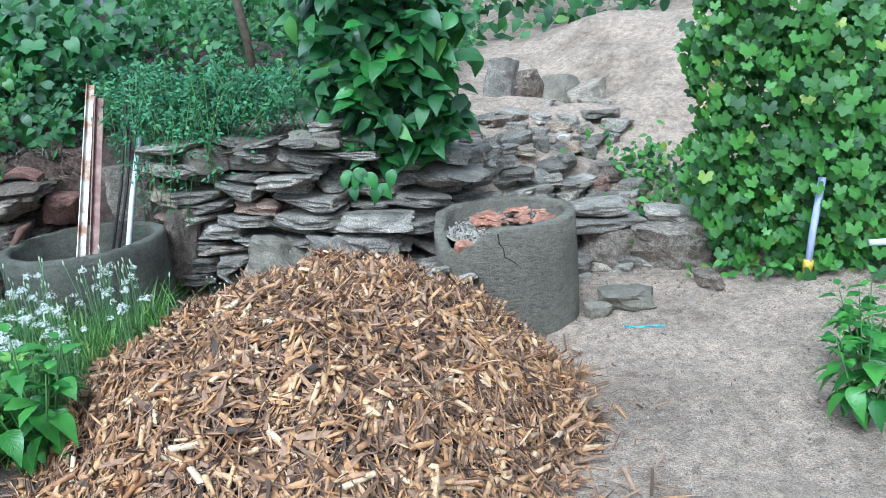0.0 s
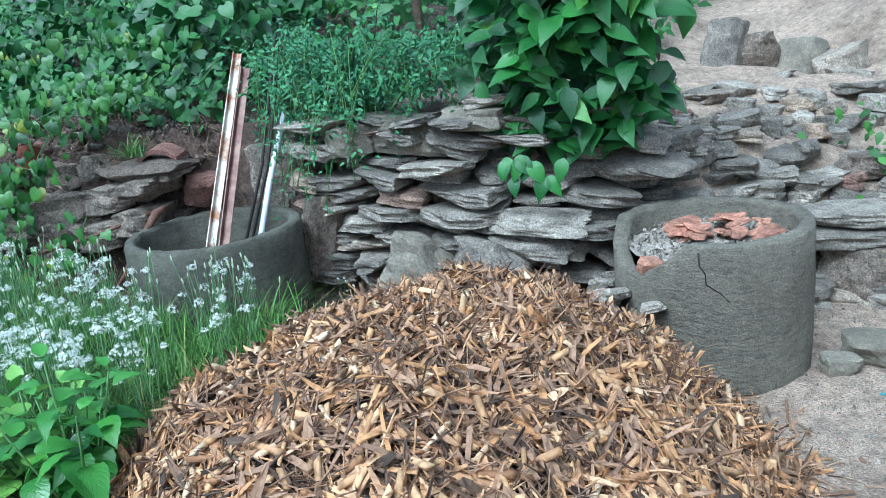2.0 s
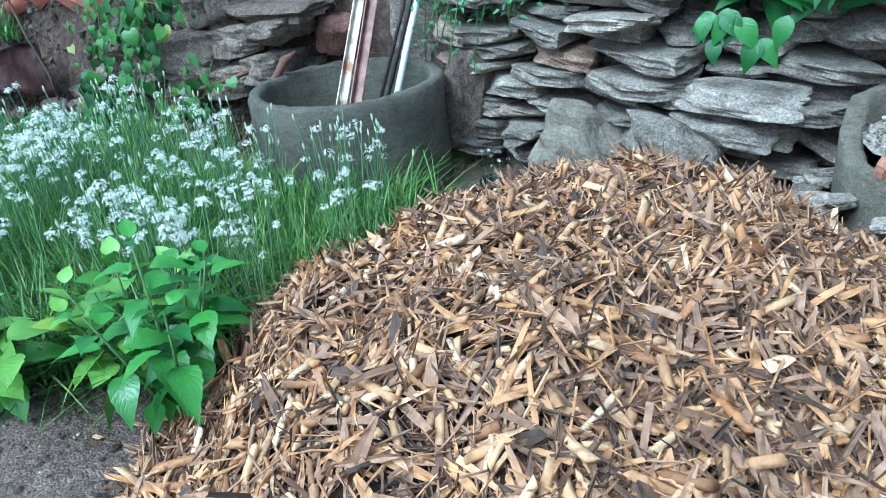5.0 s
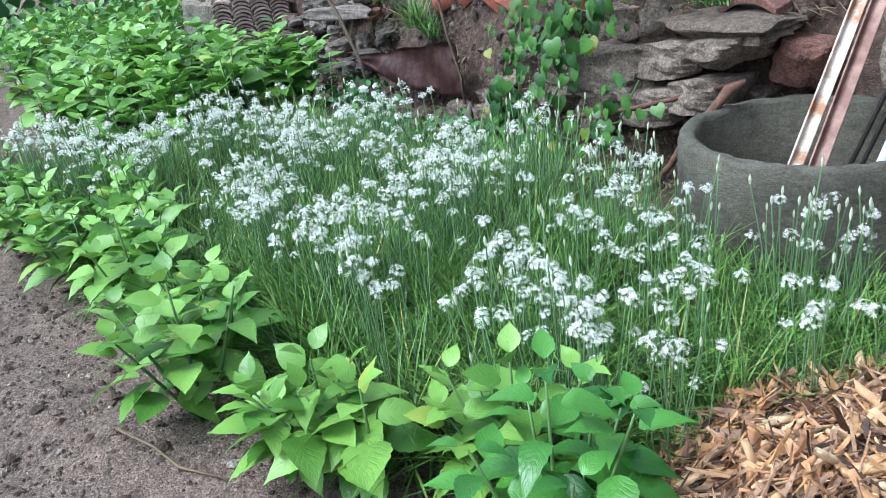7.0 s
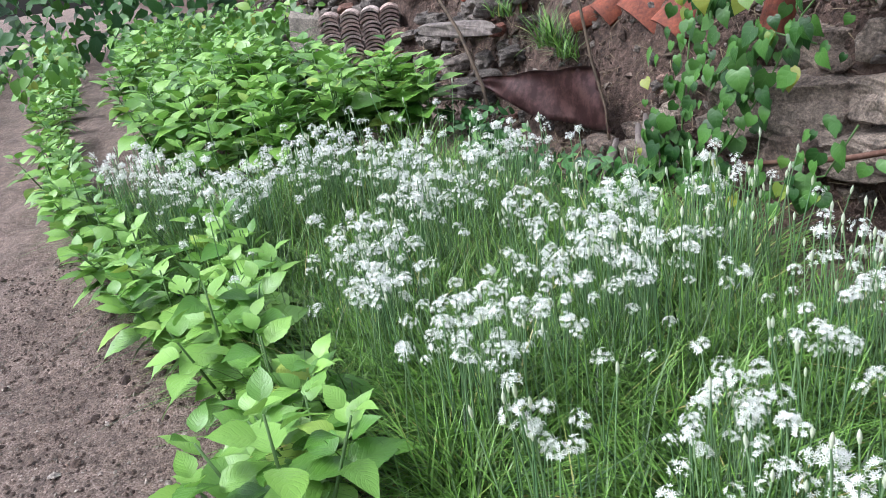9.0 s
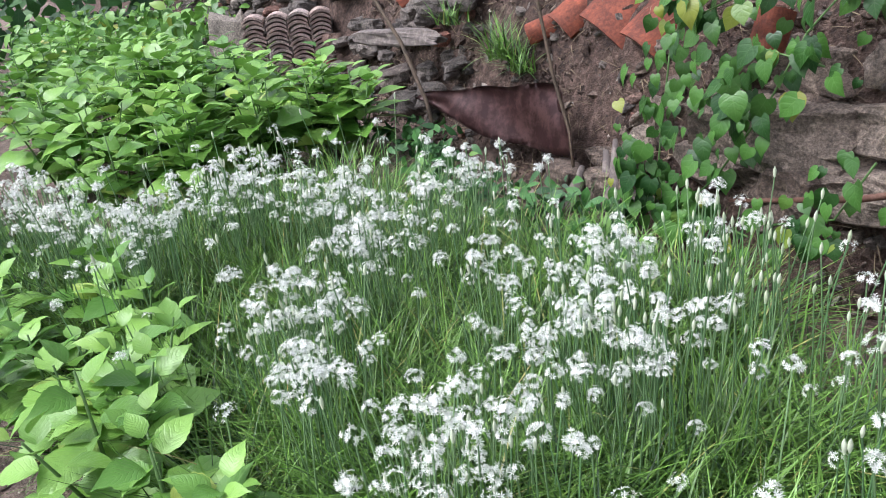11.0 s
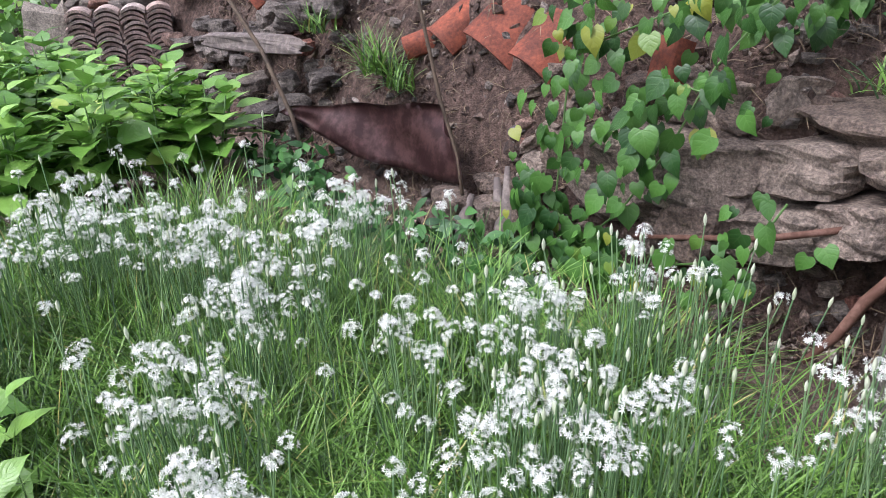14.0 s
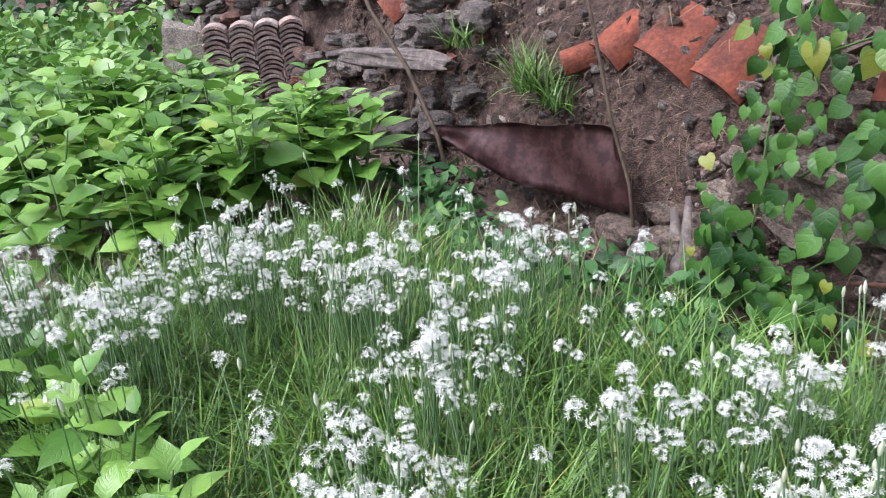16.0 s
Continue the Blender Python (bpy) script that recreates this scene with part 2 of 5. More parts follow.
M_DARKROD = plain_mat("dark_rod", (0.035, 0.028, 0.025), 0.7, 0.2)
M_PVC = plain_mat("white_plastic_pipe", (0.72, 0.74, 0.78), 0.35, 0.0, 0.5, 8.0, (0.55, 0.55, 0.6))
M_LILAC = plain_mat("lilac_plastic_pipe", (0.45, 0.48, 0.72), 0.35, 0.0, 0.5, 8.0, (0.6, 0.62, 0.8))
M_WOOD = plain_mat("grey_dead_wood", (0.12, 0.10, 0.09), 0.9, 0.0, 0.4, 25.0, (0.26, 0.22, 0.19))
M_BARK = plain_mat("reddish_branch", (0.10, 0.045, 0.028), 0.8, 0.0, 0.4, 30.0, (0.19, 0.105, 0.075))
M_STEM = plain_mat("green_stem", (0.10, 0.20, 0.05), 0.6, 0.0, 0.5, 30.0, (0.08, 0.14, 0.04))
M_VINESTEM = plain_mat("brown_vine_stem", (0.10, 0.07, 0.045), 0.8)
M_YELLOW = plain_mat("yellow_tape", (0.70, 0.45, 0.05), 0.5)
M_CYAN = plain_mat("cyan_string", (0.12, 0.50, 0.58), 0.5)
M_BLACK = plain_mat("black_plastic", (0.02, 0.02, 0.022), 0.4)
L_PERILLA = leaf_mat("perilla_leaf", (0.09, 0.235, 0.030), (0.28, 0.50, 0.10), (0.42, 0.52, 0.10), 0.33, False, 8.0, 0.3)
L_PERILLA_DEEP = leaf_mat("deep_green_perilla_leaf", (0.03, 0.13, 0.02), (0.105, 0.30, 0.045), None, 0.3, False, 8.0, 0.25)
L_HEART = leaf_mat("heart_vine_leaf", (0.018, 0.07, 0.016), (0.085, 0.215, 0.036), (0.33, 0.32, 0.035), 0.4, False, 4.0)
L_SHRUB = leaf_mat("glossy_shrub_leaf", (0.016, 0.08, 0.02), (0.065, 0.22, 0.04), (0.13, 0.30, 0.05), 0.34, False, 7.0, 0.18)
L_BANK = leaf_mat("bank_leaf", (0.014, 0.06, 0.018), (0.065, 0.20, 0.042), (0.18, 0.34, 0.05), 0.52, True, 5.0)
L_SMALL = leaf_mat("small_blue_green_leaf", (0.02, 0.095, 0.042), (0.085, 0.26, 0.10), None, 0.5, True, 4.0)
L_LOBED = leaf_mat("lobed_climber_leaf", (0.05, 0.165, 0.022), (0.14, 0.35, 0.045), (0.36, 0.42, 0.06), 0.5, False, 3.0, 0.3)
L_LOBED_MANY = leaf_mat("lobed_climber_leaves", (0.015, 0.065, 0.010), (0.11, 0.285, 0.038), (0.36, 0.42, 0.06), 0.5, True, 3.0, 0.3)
L_CHIVE = leaf_mat("chive_blade", (0.011, 0.046, 0.012), (0.20, 0.38, 0.065), (0.55, 0.46, 0.18), 0.34, True, 0.0, 0.2)
L_STALK = leaf_mat("chive_stalk", (0.14, 0.27, 0.12), (0.24, 0.37, 0.18), None, 0.5, False, 0.0, 0.15)
L_STALKS = leaf_mat("chive_stalks", (0.14, 0.27, 0.12), (0.24, 0.37, 0.18), None, 0.5, True, 0.0, 0.15)
M_PETAL = petal_mat("white_petal", (0.72, 0.76, 0.66), (0.88, 0.88, 0.85))
M_BUD = leaf_mat("pale_bud", (0.55, 0.62, 0.42), (0.72, 0.76, 0.6), None, 0.6, False, 0.0, 0.2)
L_SHRUBS = leaf_mat("glossy_shrub_leaves", (0.011, 0.052, 0.016), (0.045, 0.16, 0.03), (0.12, 0.28, 0.045), 0.45, True, 7.0, 0.18)
M_CLOD = stone_mat("earth_clod", [(0.0, (0.065, 0.043, 0.034)), (0.6, (0.14, 0.098, 0.078)), (0.9, (0.21, 0.16, 0.13)), (1.0, (0.40, 0.36, 0.32))], 25.0, 0.6, 0.95, True)
M_DRY = leaf_mat("dry_straw", (0.10, 0.068, 0.042), (0.26, 0.19, 0.12), None, 0.8, True, 0.0, 0.1)

# ---- mesh tools ----


def mesh_of(name, V, F, UV=None, mats=(), smooth=False, slots=None):
    """A mesh from arrays: V (n, 3), F (m, k), all faces with k corners."""
    V, F = np.asarray(V, dtype=np.float32), np.asarray(F, dtype=np.int32)
    me = bpy.data.meshes.new(name)
    me.vertices.add(len(V))
    me.vertices.foreach_set("co", V.ravel())
    me.loops.add(F.size)
    me.loops.foreach_set("vertex_index", F.ravel())
    me.polygons.add(len(F))
    me.polygons.foreach_set("loop_start", np.arange(len(F), dtype=np.int32) * F.shape[1])
    if slots is not None:
        me.polygons.foreach_set("material_index", np.asarray(slots, dtype=np.int32))
    me.polygons.foreach_set("use_smooth", np.full(len(F), smooth))
    if UV is not None:
        layer = me.uv_layers.new(name="UVMap")
        layer.data.foreach_set("uv", np.asarray(UV, dtype=np.float32)[F.ravel()].ravel())
    for m in mats:
        me.materials.append(m)
    me.update(calc_edges=True)
    me.validate()
    return me


def from_bm(name, bm, mat, smooth=False):
    me = bpy.data.meshes.new(name)
    bmesh.ops.recalc_face_normals(bm, faces=bm.faces)
    bm.to_mesh(me)
    bm.free()
    me.materials.append(mat)
    for p in me.polygons:
        p.use_smooth = smooth
    return me


def part(name, me, parent=None, m=None, label=""):
    ob = new(name, me)
    if parent is not None:
        ob.parent = parent
    if m is not None:
        ob.matrix_basis = m
    if label:
        ob["label"] = label
    return ob


def thing(name, at, label, category, group="", rz=0.0):
    ob = new(name)
    ob.matrix_basis = pose(at[0], at[1], at[2], 0, 0, rz)
    return tagged(ob, label, category, group)


def frame_of(base, along, normal, size=1.0):
    """The pose whose y runs along and whose z is near normal."""
    d = Vector(along).normalized()
    s = d.cross(Vector(normal))
    if s.length < 1e-4:
        s = d.cross(Vector((1, 0.3, 0.2)))
    s.normalize()
    n = s.cross(d)
    m = Matrix((s, d, n)).transposed().to_4x4()
    return Matrix.Translation(base) @ m @ Matrix.Diagonal((size, size, size, 1))


def gather(template, mats):
    """Template (V, F, UV) copied at many 4x4 poses into one array set."""
    V, F, UV = template
    A = np.array([np.array(m) for m in mats])
    P = np.einsum("nij,vj->nvi", A[:, :3, :3], V) + A[:, None, :3, 3]
    k = len(V)
    FF = (F[None] + (np.arange(len(A)) * k)[:, None, None]).reshape(-1, F.shape[1])
    return P.reshape(-1, 3), FF, np.tile(UV, (len(A), 1))


def join_sets(sets):
    V, F, U, S, o = [], [], [], [], 0
    for i, (v, f, u) in enumerate(sets):
        V.append(v), F.append(f + o), U.append(u), S.append(np.full(len(f), i))
        o += len(v)
    return np.concatenate(V), np.concatenate(F), np.concatenate(U), np.concatenate(S)


def leaf_template(length, width, kind="oval", segs=6, droop=0.25, cup=0.12, wavy=0.0, seed=0, teeth=0.0):
    """A leaf along +y with its face up: three rows of points, folded at the midrib and curved down to the tip."""
    q = np.random.default_rng(seed)
    V, UV = [], []
    for i in range(segs + 1):
        s = i / segs
        if kind == "oval":
            w = math.sin(math.pi * s ** 0.8) ** 0.8 * (1 - 0.25 * s)
        elif kind == "heart":
            w = float(np.interp(s, [0, 0.1, 0.22, 0.36, 0.52, 0.68, 0.84, 1], [0.52, 0.88, 1.0, 0.97, 0.80, 0.54, 0.25, 0.02]))
        elif kind == "pointed":
            w = float(np.interp(s, [0, 0.09, 0.2, 0.34, 0.5, 0.65, 0.8, 0.91, 1], [0.08, 0.52, 0.87, 1.0, 0.93, 0.72, 0.40, 0.14, 0.02]))
        elif kind == "blade":
            w = 1 - s ** 3
        else:
            w = math.sin(math.pi * s) ** 0.7
        w = max(w, 0.02) * width / 2 * (1 + teeth * (1 if i % 2 else -1))
        y = length * s
        z = -droop * length * s * s + 0.06 * length * s
        back = -0.16 * length * max(0.0, 1 - s / 0.35) if kind == "heart" else 0
        for side in (-1, 0, 1):
            j = wavy * length * q.uniform(-1, 1) if side else 0
            V.append((side * w, y + (back if side else 0), z + (cup * w if side else 0) + j))
            UV.append((0.5 + side * 0.5, s))
    F = []
    for i in range(segs):
        a = i * 3
        F += [(a, a + 1, a + 4, a + 3), (a + 1, a + 2, a + 5, a + 4)]
    return np.array(V), np.array(F), np.array(UV)


def lobed_template(size, lobes=5):
    """A palmate leaf along +y: a fan of quads round the stalk's end."""
    V, UV, n = [(0, 0.12 * size, 0)], [(0.5, 0.3)], 24
    for i in range(n + 1):
        a = radians(-148 + 296 * i / n)
        r = size * (0.40 + 0.17 * abs(math.cos(lobes * a * 0.5 * 360 / 296))) * (1.1 if abs(a) < 0.5 else 1.0)
        x, y = r * math.sin(a), 0.12 * size + r * math.cos(a)
        V.append((x, y, -0.25 * (x * x + y * y) / size))
        UV.append((0.5 + x / size, 0.3 + y / size))
    F = [(0, i, i + 1, i + 2) for i in range(1, n, 2)]
    return np.array(V), np.array(F), np.array(UV)


def leaf_mesh(name, template, mat):
    return mesh_of(name, *template, mats=(mat,), smooth=True)


def tube_mesh(name, points, radii, mat, sides=6):
    bm = bmesh.new()
    P = [Vector(p) for p in points]
    rings = []
    for i, p in enumerate(P):
        d = (P[min(i + 1, len(P) - 1)] - P[max(i - 1, 0)]).normalized()
        s = d.cross(Vector((0.31, 0.52, 0.79))).normalized()
        t = d.cross(s)
        r = radii[i] if isinstance(radii, (list, tuple)) else radii
        rings.append([bm.verts.new(p + s * (r * math.cos(2 * math.pi * k / sides)) + t * (r * math.sin(2 * math.pi * k / sides))) for k in range(sides)])
    for a, b in zip(rings, rings[1:]):
        for k in range(sides):
            bm.faces.new((a[k], a[(k + 1) % sides], b[(k + 1) % sides], b[k]))
    bm.faces.new(rings[0][::-1])
    bm.faces.new(rings[-1])
    return from_bm(name, bm, mat, True)


def rugged_mesh(name, mat, seed, cuts=6, square=12.0, rough=0.13):
    """A broken stone in a unit box resting on z = 0: squared, split along layers, with uneven faces."""
    q = random.Random(seed)
    off = Vector((q.uniform(-50, 50), q.uniform(-50, 50), q.uniform(-50, 50)))
    bm = bmesh.new()
    bmesh.ops.create_cube(bm, size=2.0)
    bmesh.ops.subdivide_edges(bm, edges=bm.edges[:], cuts=cuts, use_grid_fill=True)
    trims = [(Vector((q.choice((-1, 1)), q.choice((-1, 1)), q.uniform(-0.8, 0.8))).normalized(), q.uniform(0.68, 1.15)) for _ in range(6)]
    for v in bm.verts:
        p = v.co.copy()
        p /= (abs(p.x) ** square + abs(p.y) ** square + abs(p.z) ** square) ** (1 / square)
        for n, d in trims:
            over = p.dot(n) - d
            if over > 0:
                p -= n * over * 0.9
        k = 1 + rough * noise.noise(p * 1.1 + off) + rough * 0.5 * noise.noise(p * 3.1 + off)
        ledge = 0.07 * noise.noise(Vector((p.x * 0.9, p.y * 0.9, p.z * 1.3)) + off) + 0.07 * noise.noise(p * 4.5 + off) + 0.035 * noise.noise(p * 11 + off)
        v.co = Vector((p.x * (k + ledge), p.y * (k + ledge), p.z * (1 + 0.16 * noise.noise(p * 1.7 + off)) + 0.06 * noise.noise(p * 5 + off)))
    zs = min(v.co.z for v in bm.verts)
    for v in bm.verts:
        v.co = Vector((v.co.x / 2, v.co.y / 2, (v.co.z - zs) / 2))
    return from_bm(name, bm, mat)


def rock_mesh(name, w, d, h, mat, seed, flat=0.75, cuts=2):
    """A rough block w x d x h, resting on z = 0, with broken edges."""
    q = random.Random(seed)
    bm = bmesh.new()
    n = q.randint(6, 8)
    ring = []
    for i in range(n):
        a = 2 * math.pi * (i + q.uniform(-0.3, 0.3)) / n
        c, s = math.cos(a), math.sin(a)
        e = max(abs(c), abs(s)) ** flat
        r = q.uniform(0.86, 1.1)
        ring.append((c / e * w / 2 * r, s / e * d / 2 * r))
    levels = [(0.0, 0.9), (0.22, 1.0), (0.6, q.uniform(0.94, 1.02)), (0.9, q.uniform(0.88, 0.97)), (1.0, q.uniform(0.74, 0.86))]
    rows = []
    for z, k in levels:
        rows.append([bm.verts.new((x * k + q.uniform(-1, 1) * w * 0.03, y * k + q.uniform(-1, 1) * d * 0.03,
                                   h * z + (q.uniform(-1, 1) * h * 0.09 if z > 0 else 0))) for x, y in ring])
    for a, b in zip(rows, rows[1:]):
        for k in range(n):
            bm.faces.new((a[k], a[(k + 1) % n], b[(k + 1) % n], b[k]))
    bm.faces.new(rows[0][::-1])
    bm.faces.new(rows[-1])
    return from_bm(name, bm, mat)


# ---- the lie of the land ----
LOW = np.array([(1.1, 3.1, 0), (1.7, 3.4, 0), (2, 4.1, 0), (2.5, 1.5, 0.02), (1.3, -0.5, 0.12), (0.2, 0.6, 0.16), (-0.5, 2.6, 0.1),
                (-0.8, 1.4, 0.22), (-1.8, 1, 0.3), (-3, 0.8, 0.29), (-3.6, 0.5, 0.27), (-3.5, 3.08, 0.44), (-3.5, 2.6, 0.31), (-2.6, 2.5, 0.30), (-2.4, 3.0, 0.36), (-5, 2.8, 0.5),
                (-6.5, 3.1, 0.58), (-1.5, 3.0, 0.2), (-0.4, 3.3, 0.2), (-4.6, 1.5, 0.36), (-6, 0, 0.32), (-9, 1, 0.45), (4, 3, 0.0), (0, -4, 0.2)])
HIGH = np.array([(-0.5, 4.0, 1.25), (-0.2, 5, 1.27), (1.2, 4.87, 0.84), (0.5, 4.5, 0.95), (1.9, 7, 0.95), (2.4, 7.7, 1.5), (2.6, 8.8, 1.85), (3.6, 8.2, 1.8), (1.3, 7.6, 1.2),
                 (2.3, 5, 0.5), (2.6, 4.7, 0.2), (1.6, 4.5, 0.42), (4, 5, 0.2), (-2, 4.2, 1.22), (-3, 3.9, 1.3), (-4, 3.8, 1.36), (-5, 3.9, 1.4), (-6.5, 3.9, 1.35),
                 (-9, 4.0, 1.4), (-2, 7, 1.9), (-6, 7, 2.0), (0, 8, 1.7), (5, 10, 2.2), (0, 14, 2.8), (-8, 12, 3.0), (8, 14, 2.8), (8, 6, 0.8)])
WALL_X = [-14, -8, -6.5, -5, -4.2, -3.4, -2.6, -2.0, -1.4, -0.5, 0.3, 1.0, 1.5, 2.5, 4, 9]
WALL_Y = [3.2, 3.15, 3.25, 3.15, 3.1, 3.13, 3.25, 3.7, 3.85, 3.75, 4.05, 4.2, 4.35, 4.3, 4.4, 4.6]


def idw(P, x, y, power=3.0):
    d = (x[..., None] - P[:, 0]) ** 2 + (y[..., None] - P[:, 1]) ** 2 + 0.05
    w = d ** (-power / 2)
    return (w * P[:, 2]).sum(-1) / w.sum(-1)


def land(x, y):
    """Height of the ground: the garden in front of the wall, the bank behind it."""
    x, y = np.asarray(x, dtype=float), np.asarray(y, dtype=float)
    d = y - np.interp(x, WALL_X, WALL_Y)
    reach = np.interp(x, [-3, -2.2, 0, 1.2, 2.0], [0.52, 0.35, 0.3, 0.9, 0.9])
    k = np.clip(d / reach, 0, 1)
    k = k * k * (3 - 2 * k)
    lumps = 0.035 * np.sin(9.3 * x + 2.2 * np.sin(7.1 * y)) + 0.025 * np.sin(17.0 * x + 1.5 * np.sin(23.0 * y)) + 0.02 * np.sin(31.0 * y + 2.0 * np.sin(13.0 * x))
    return idw(LOW, x, y) * (1 - k) + idw(HIGH, x, y) * k + lumps * k * np.clip((-1.9 - x) * 3, 0, 1)


def gz(x, y):
    return float(land(x, y))


def roughness(x, y):
    return 0.012 * math.sin(7.1 * x + 3 * math.sin(4.3 * y)) + 0.01 * math.sin(11.3 * y + 2 * math.sin(6.1 * x))


def build_ground():
    near = np.arange(-9, 6.01, 0.07)
    far_l, far_r = -9 - np.geomspace(0.3, 60, 12)[::-1], 6 + np.geomspace(0.3, 60, 12)
    xs = np.concatenate([far_l, near, far_r])
    ys = np.concatenate([-5 - np.geomspace(0.3, 60, 12)[::-1], np.arange(-5, 10.01, 0.07), 10 + np.geomspace(0.3, 60, 12)])
    X, Y = np.meshgrid(xs, ys)
    Z = land(X, Y)
    Z += 0.012 * np.sin(7.1 * X + 3 * np.sin(4.3 * Y)) + 0.01 * np.sin(11.3 * Y + 2 * np.sin(6.1 * X)) + rng.uniform(-0.008, 0.008, X.shape)
    V = np.stack([X, Y, Z], -1).reshape(-1, 3)
    nx, ny = len(xs), len(ys)
    i = (np.arange(ny - 1)[:, None] * nx + np.arange(nx - 1)[None]).ravel()
    F = np.stack([i, i + 1, i + nx + 1, i + nx], -1)
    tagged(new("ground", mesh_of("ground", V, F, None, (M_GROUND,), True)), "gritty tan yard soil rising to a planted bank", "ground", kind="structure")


build_ground()

# ---- concrete rings ----


def ring_mesh(name, r, thick, h, mat, seed, chip=None):
    """A concrete well ring with a worn lip; chip = (angle, spread, depth) breaks the lip down."""
    bm = bmesh.new()
    n = 72
    prof = [(r, 0.0), (r, h * 0.2), (r, h * 0.4), (r, h * 0.6), (r, h * 0.8), (r, h - 0.018), (r - 0.012, h), (r - thick + 0.012, h), (r - thick, h - 0.018), (r - thick, h * 0.5), (r - thick, 0.02)]
    q = random.Random(seed)
    rows = []
    for i in range(n):
        a = 2 * math.pi * i / n
        low = 1.0
        if chip:
            d = abs((a - chip[0] + math.pi) % (2 * math.pi) - math.pi)
            low = 1 - chip[2] * max(0.0, 1 - (d / chip[1]) ** 2)
        row = []
        for rr, z in prof:
            j = q.uniform(-0.005, 0.005)
            row.append(bm.verts.new(((rr + j) * math.cos(a), (rr + j) * math.sin(a), z * low + (q.uniform(-0.006, 0.004) if z > h * 0.9 else 0))))
        rows.append(row)
    for i in range(n):
        a, b = rows[i], rows[(i + 1) % n]
        for k in range(len(prof) - 1):
            bm.faces.new((a[k], b[k], b[k + 1], a[k + 1]))
    return from_bm(name, bm, mat, True)


def fill_mesh(name, r, z, mat, seed, slope=0.0):
    q = random.Random(seed)
    bm = bmesh.new()
    centre = bm.verts.new((0, 0, z + 0.03))
    rows = []
    for k in range(1, 6):
        rr = r * k / 5
        rows.append([bm.verts.new((rr * math.cos(a), rr * math.sin(a), z + q.uniform(-0.012, 0.012) - slope * rr * math.cos(a + 0.6))) for a in [2 * math.pi * i / 24 for i in range(24)]])
    for i in range(24):
        bm.faces.new((centre, rows[0][i], rows[0][(i + 1) % 24]))
        for a, b in zip(rows, rows[1:]):
            bm.faces.new((a[i], b[i], b[(i + 1) % 24], a[(i + 1) % 24]))
    return from_bm(name, bm, mat, True)


WR, WL = (0.955, 3.575), (-1.64, 3.35)


def pebble_set(poses, seed):
    """Many pebbles as one array set of six-sided lumps."""
    V, F = [], []
    q = np.random.default_rng(seed)
    for i in range(6):
        a = i * math.pi / 3
        V.append((0.5 * math.cos(a), 0.42 * math.sin(a), 0.12))
    V += [(0.05, 0.0, 0.42), (0, 0, -0.15)]
    for i in range(6):
        j = (i + 1) % 6
        F += [(i, j, 6), (j, i, 7)]
    return gather((np.array(V), np.array(F), np.zeros((8, 2))), poses)


def random_pose(p, size, flat=False):
    e = Euler((RND.uniform(-0.3, 0.3), RND.uniform(-0.3, 0.3), RND.uniform(0, 6.28))) if flat else Euler([RND.uniform(0, 6.28) for _ in range(3)])
    return Matrix.LocRotScale(p, e, (size * RND.uniform(0.7, 1.3), size * RND.uniform(0.7, 1.2), size))


ringR = thing("concrete_well_ring", (*WR, 0.0), "weathered grey concrete well ring with a broken lip, filled with gravel", "well ring")
part("ring", ring_mesh("ring", 0.445, 0.075, 0.685, M_CAST, 3, (3.75, 0.72, 0.24)), ringR)
part("gravel_fill", fill_mesh("gravel_fill", 0.375, 0.575, M_GRAVEL, 4), ringR)
poses = []
for _ in range(500):
    a, r = RND.uniform(0, 6.28), 0.37 * math.sqrt(RND.random())
    poses.append(random_pose((r * math.cos(a), r * math.sin(a), 0.585), RND.uniform(0.012, 0.03)))
v, f, u = pebble_set(poses, 1)
tagged(part("gravel", mesh_of("gravel", v, f, u, (M_GRAVEL,)), ringR), kind="stuff")
for i in range(26):
    a, r = RND.uniform(0, 6.28), 0.24 * math.sqrt(RND.random())
    x, y = WR[0] + 0.07 + r * math.cos(a), WR[1] + 0.06 + r * 0.8 * math.sin(a)
    sh = new("tile_shard", rock_mesh("tile_shard", RND.uniform(0.09, 0.17), RND.uniform(0.06, 0.1), 0.014, M_TERRACOTTA, 40 + i, 0.9))
    sh.matrix_basis = Matrix.LocRotScale((x, y, 0.60 + RND.uniform(0, 0.04)), Euler((RND.uniform(-0.4, 0.4), RND.uniform(-0.4, 0.4), RND.uniform(0, 6))), None)
    tagged(sh, "broken orange terracotta tile shard on gravel", "tile shard", "shards in the well ring")

ringL = thing("concrete_well_ring", (*WL, 0.08), "dark damp concrete well ring holding bars and pipes", "well ring")
part("ring", ring_mesh("ring", 0.475, 0.065, 0.665, M_CAST_DAMP, 8), ringL)
part("gravel_fill", fill_mesh("gravel_fill", 0.415, 0.36, M_GRAVEL, 9), ringL)

# rusty angle bars and a pipe leaning in the ring
def angle_bar(name, foot, head, w, mat, label):
    bm = bmesh.new()
    L = (Vector(head) - Vector(foot)).length
    pr = [(0, 0), (w, 0), (w, 0.006), (0.006, 0.006), (0.006, w * 0.7), (0, w * 0.7)]
    a = [bm.verts.new((x, 0, z)) for x, z in pr]
    b = [bm.verts.new((x, L, z)) for x, z in pr]
    for i in range(6):
        bm.faces.new((a[i], a[(i + 1) % 6], b[(i + 1) % 6], b[i]))
    bm.faces.new(a[::-1]), bm.faces.new(b)
    ob = new(name, from_bm(name, bm, mat))
    ob.matrix_basis = frame_of(foot, Vector(head) - Vector(foot), (0.2, -1, 0.25))
    return tagged(ob, label, "steel bar")


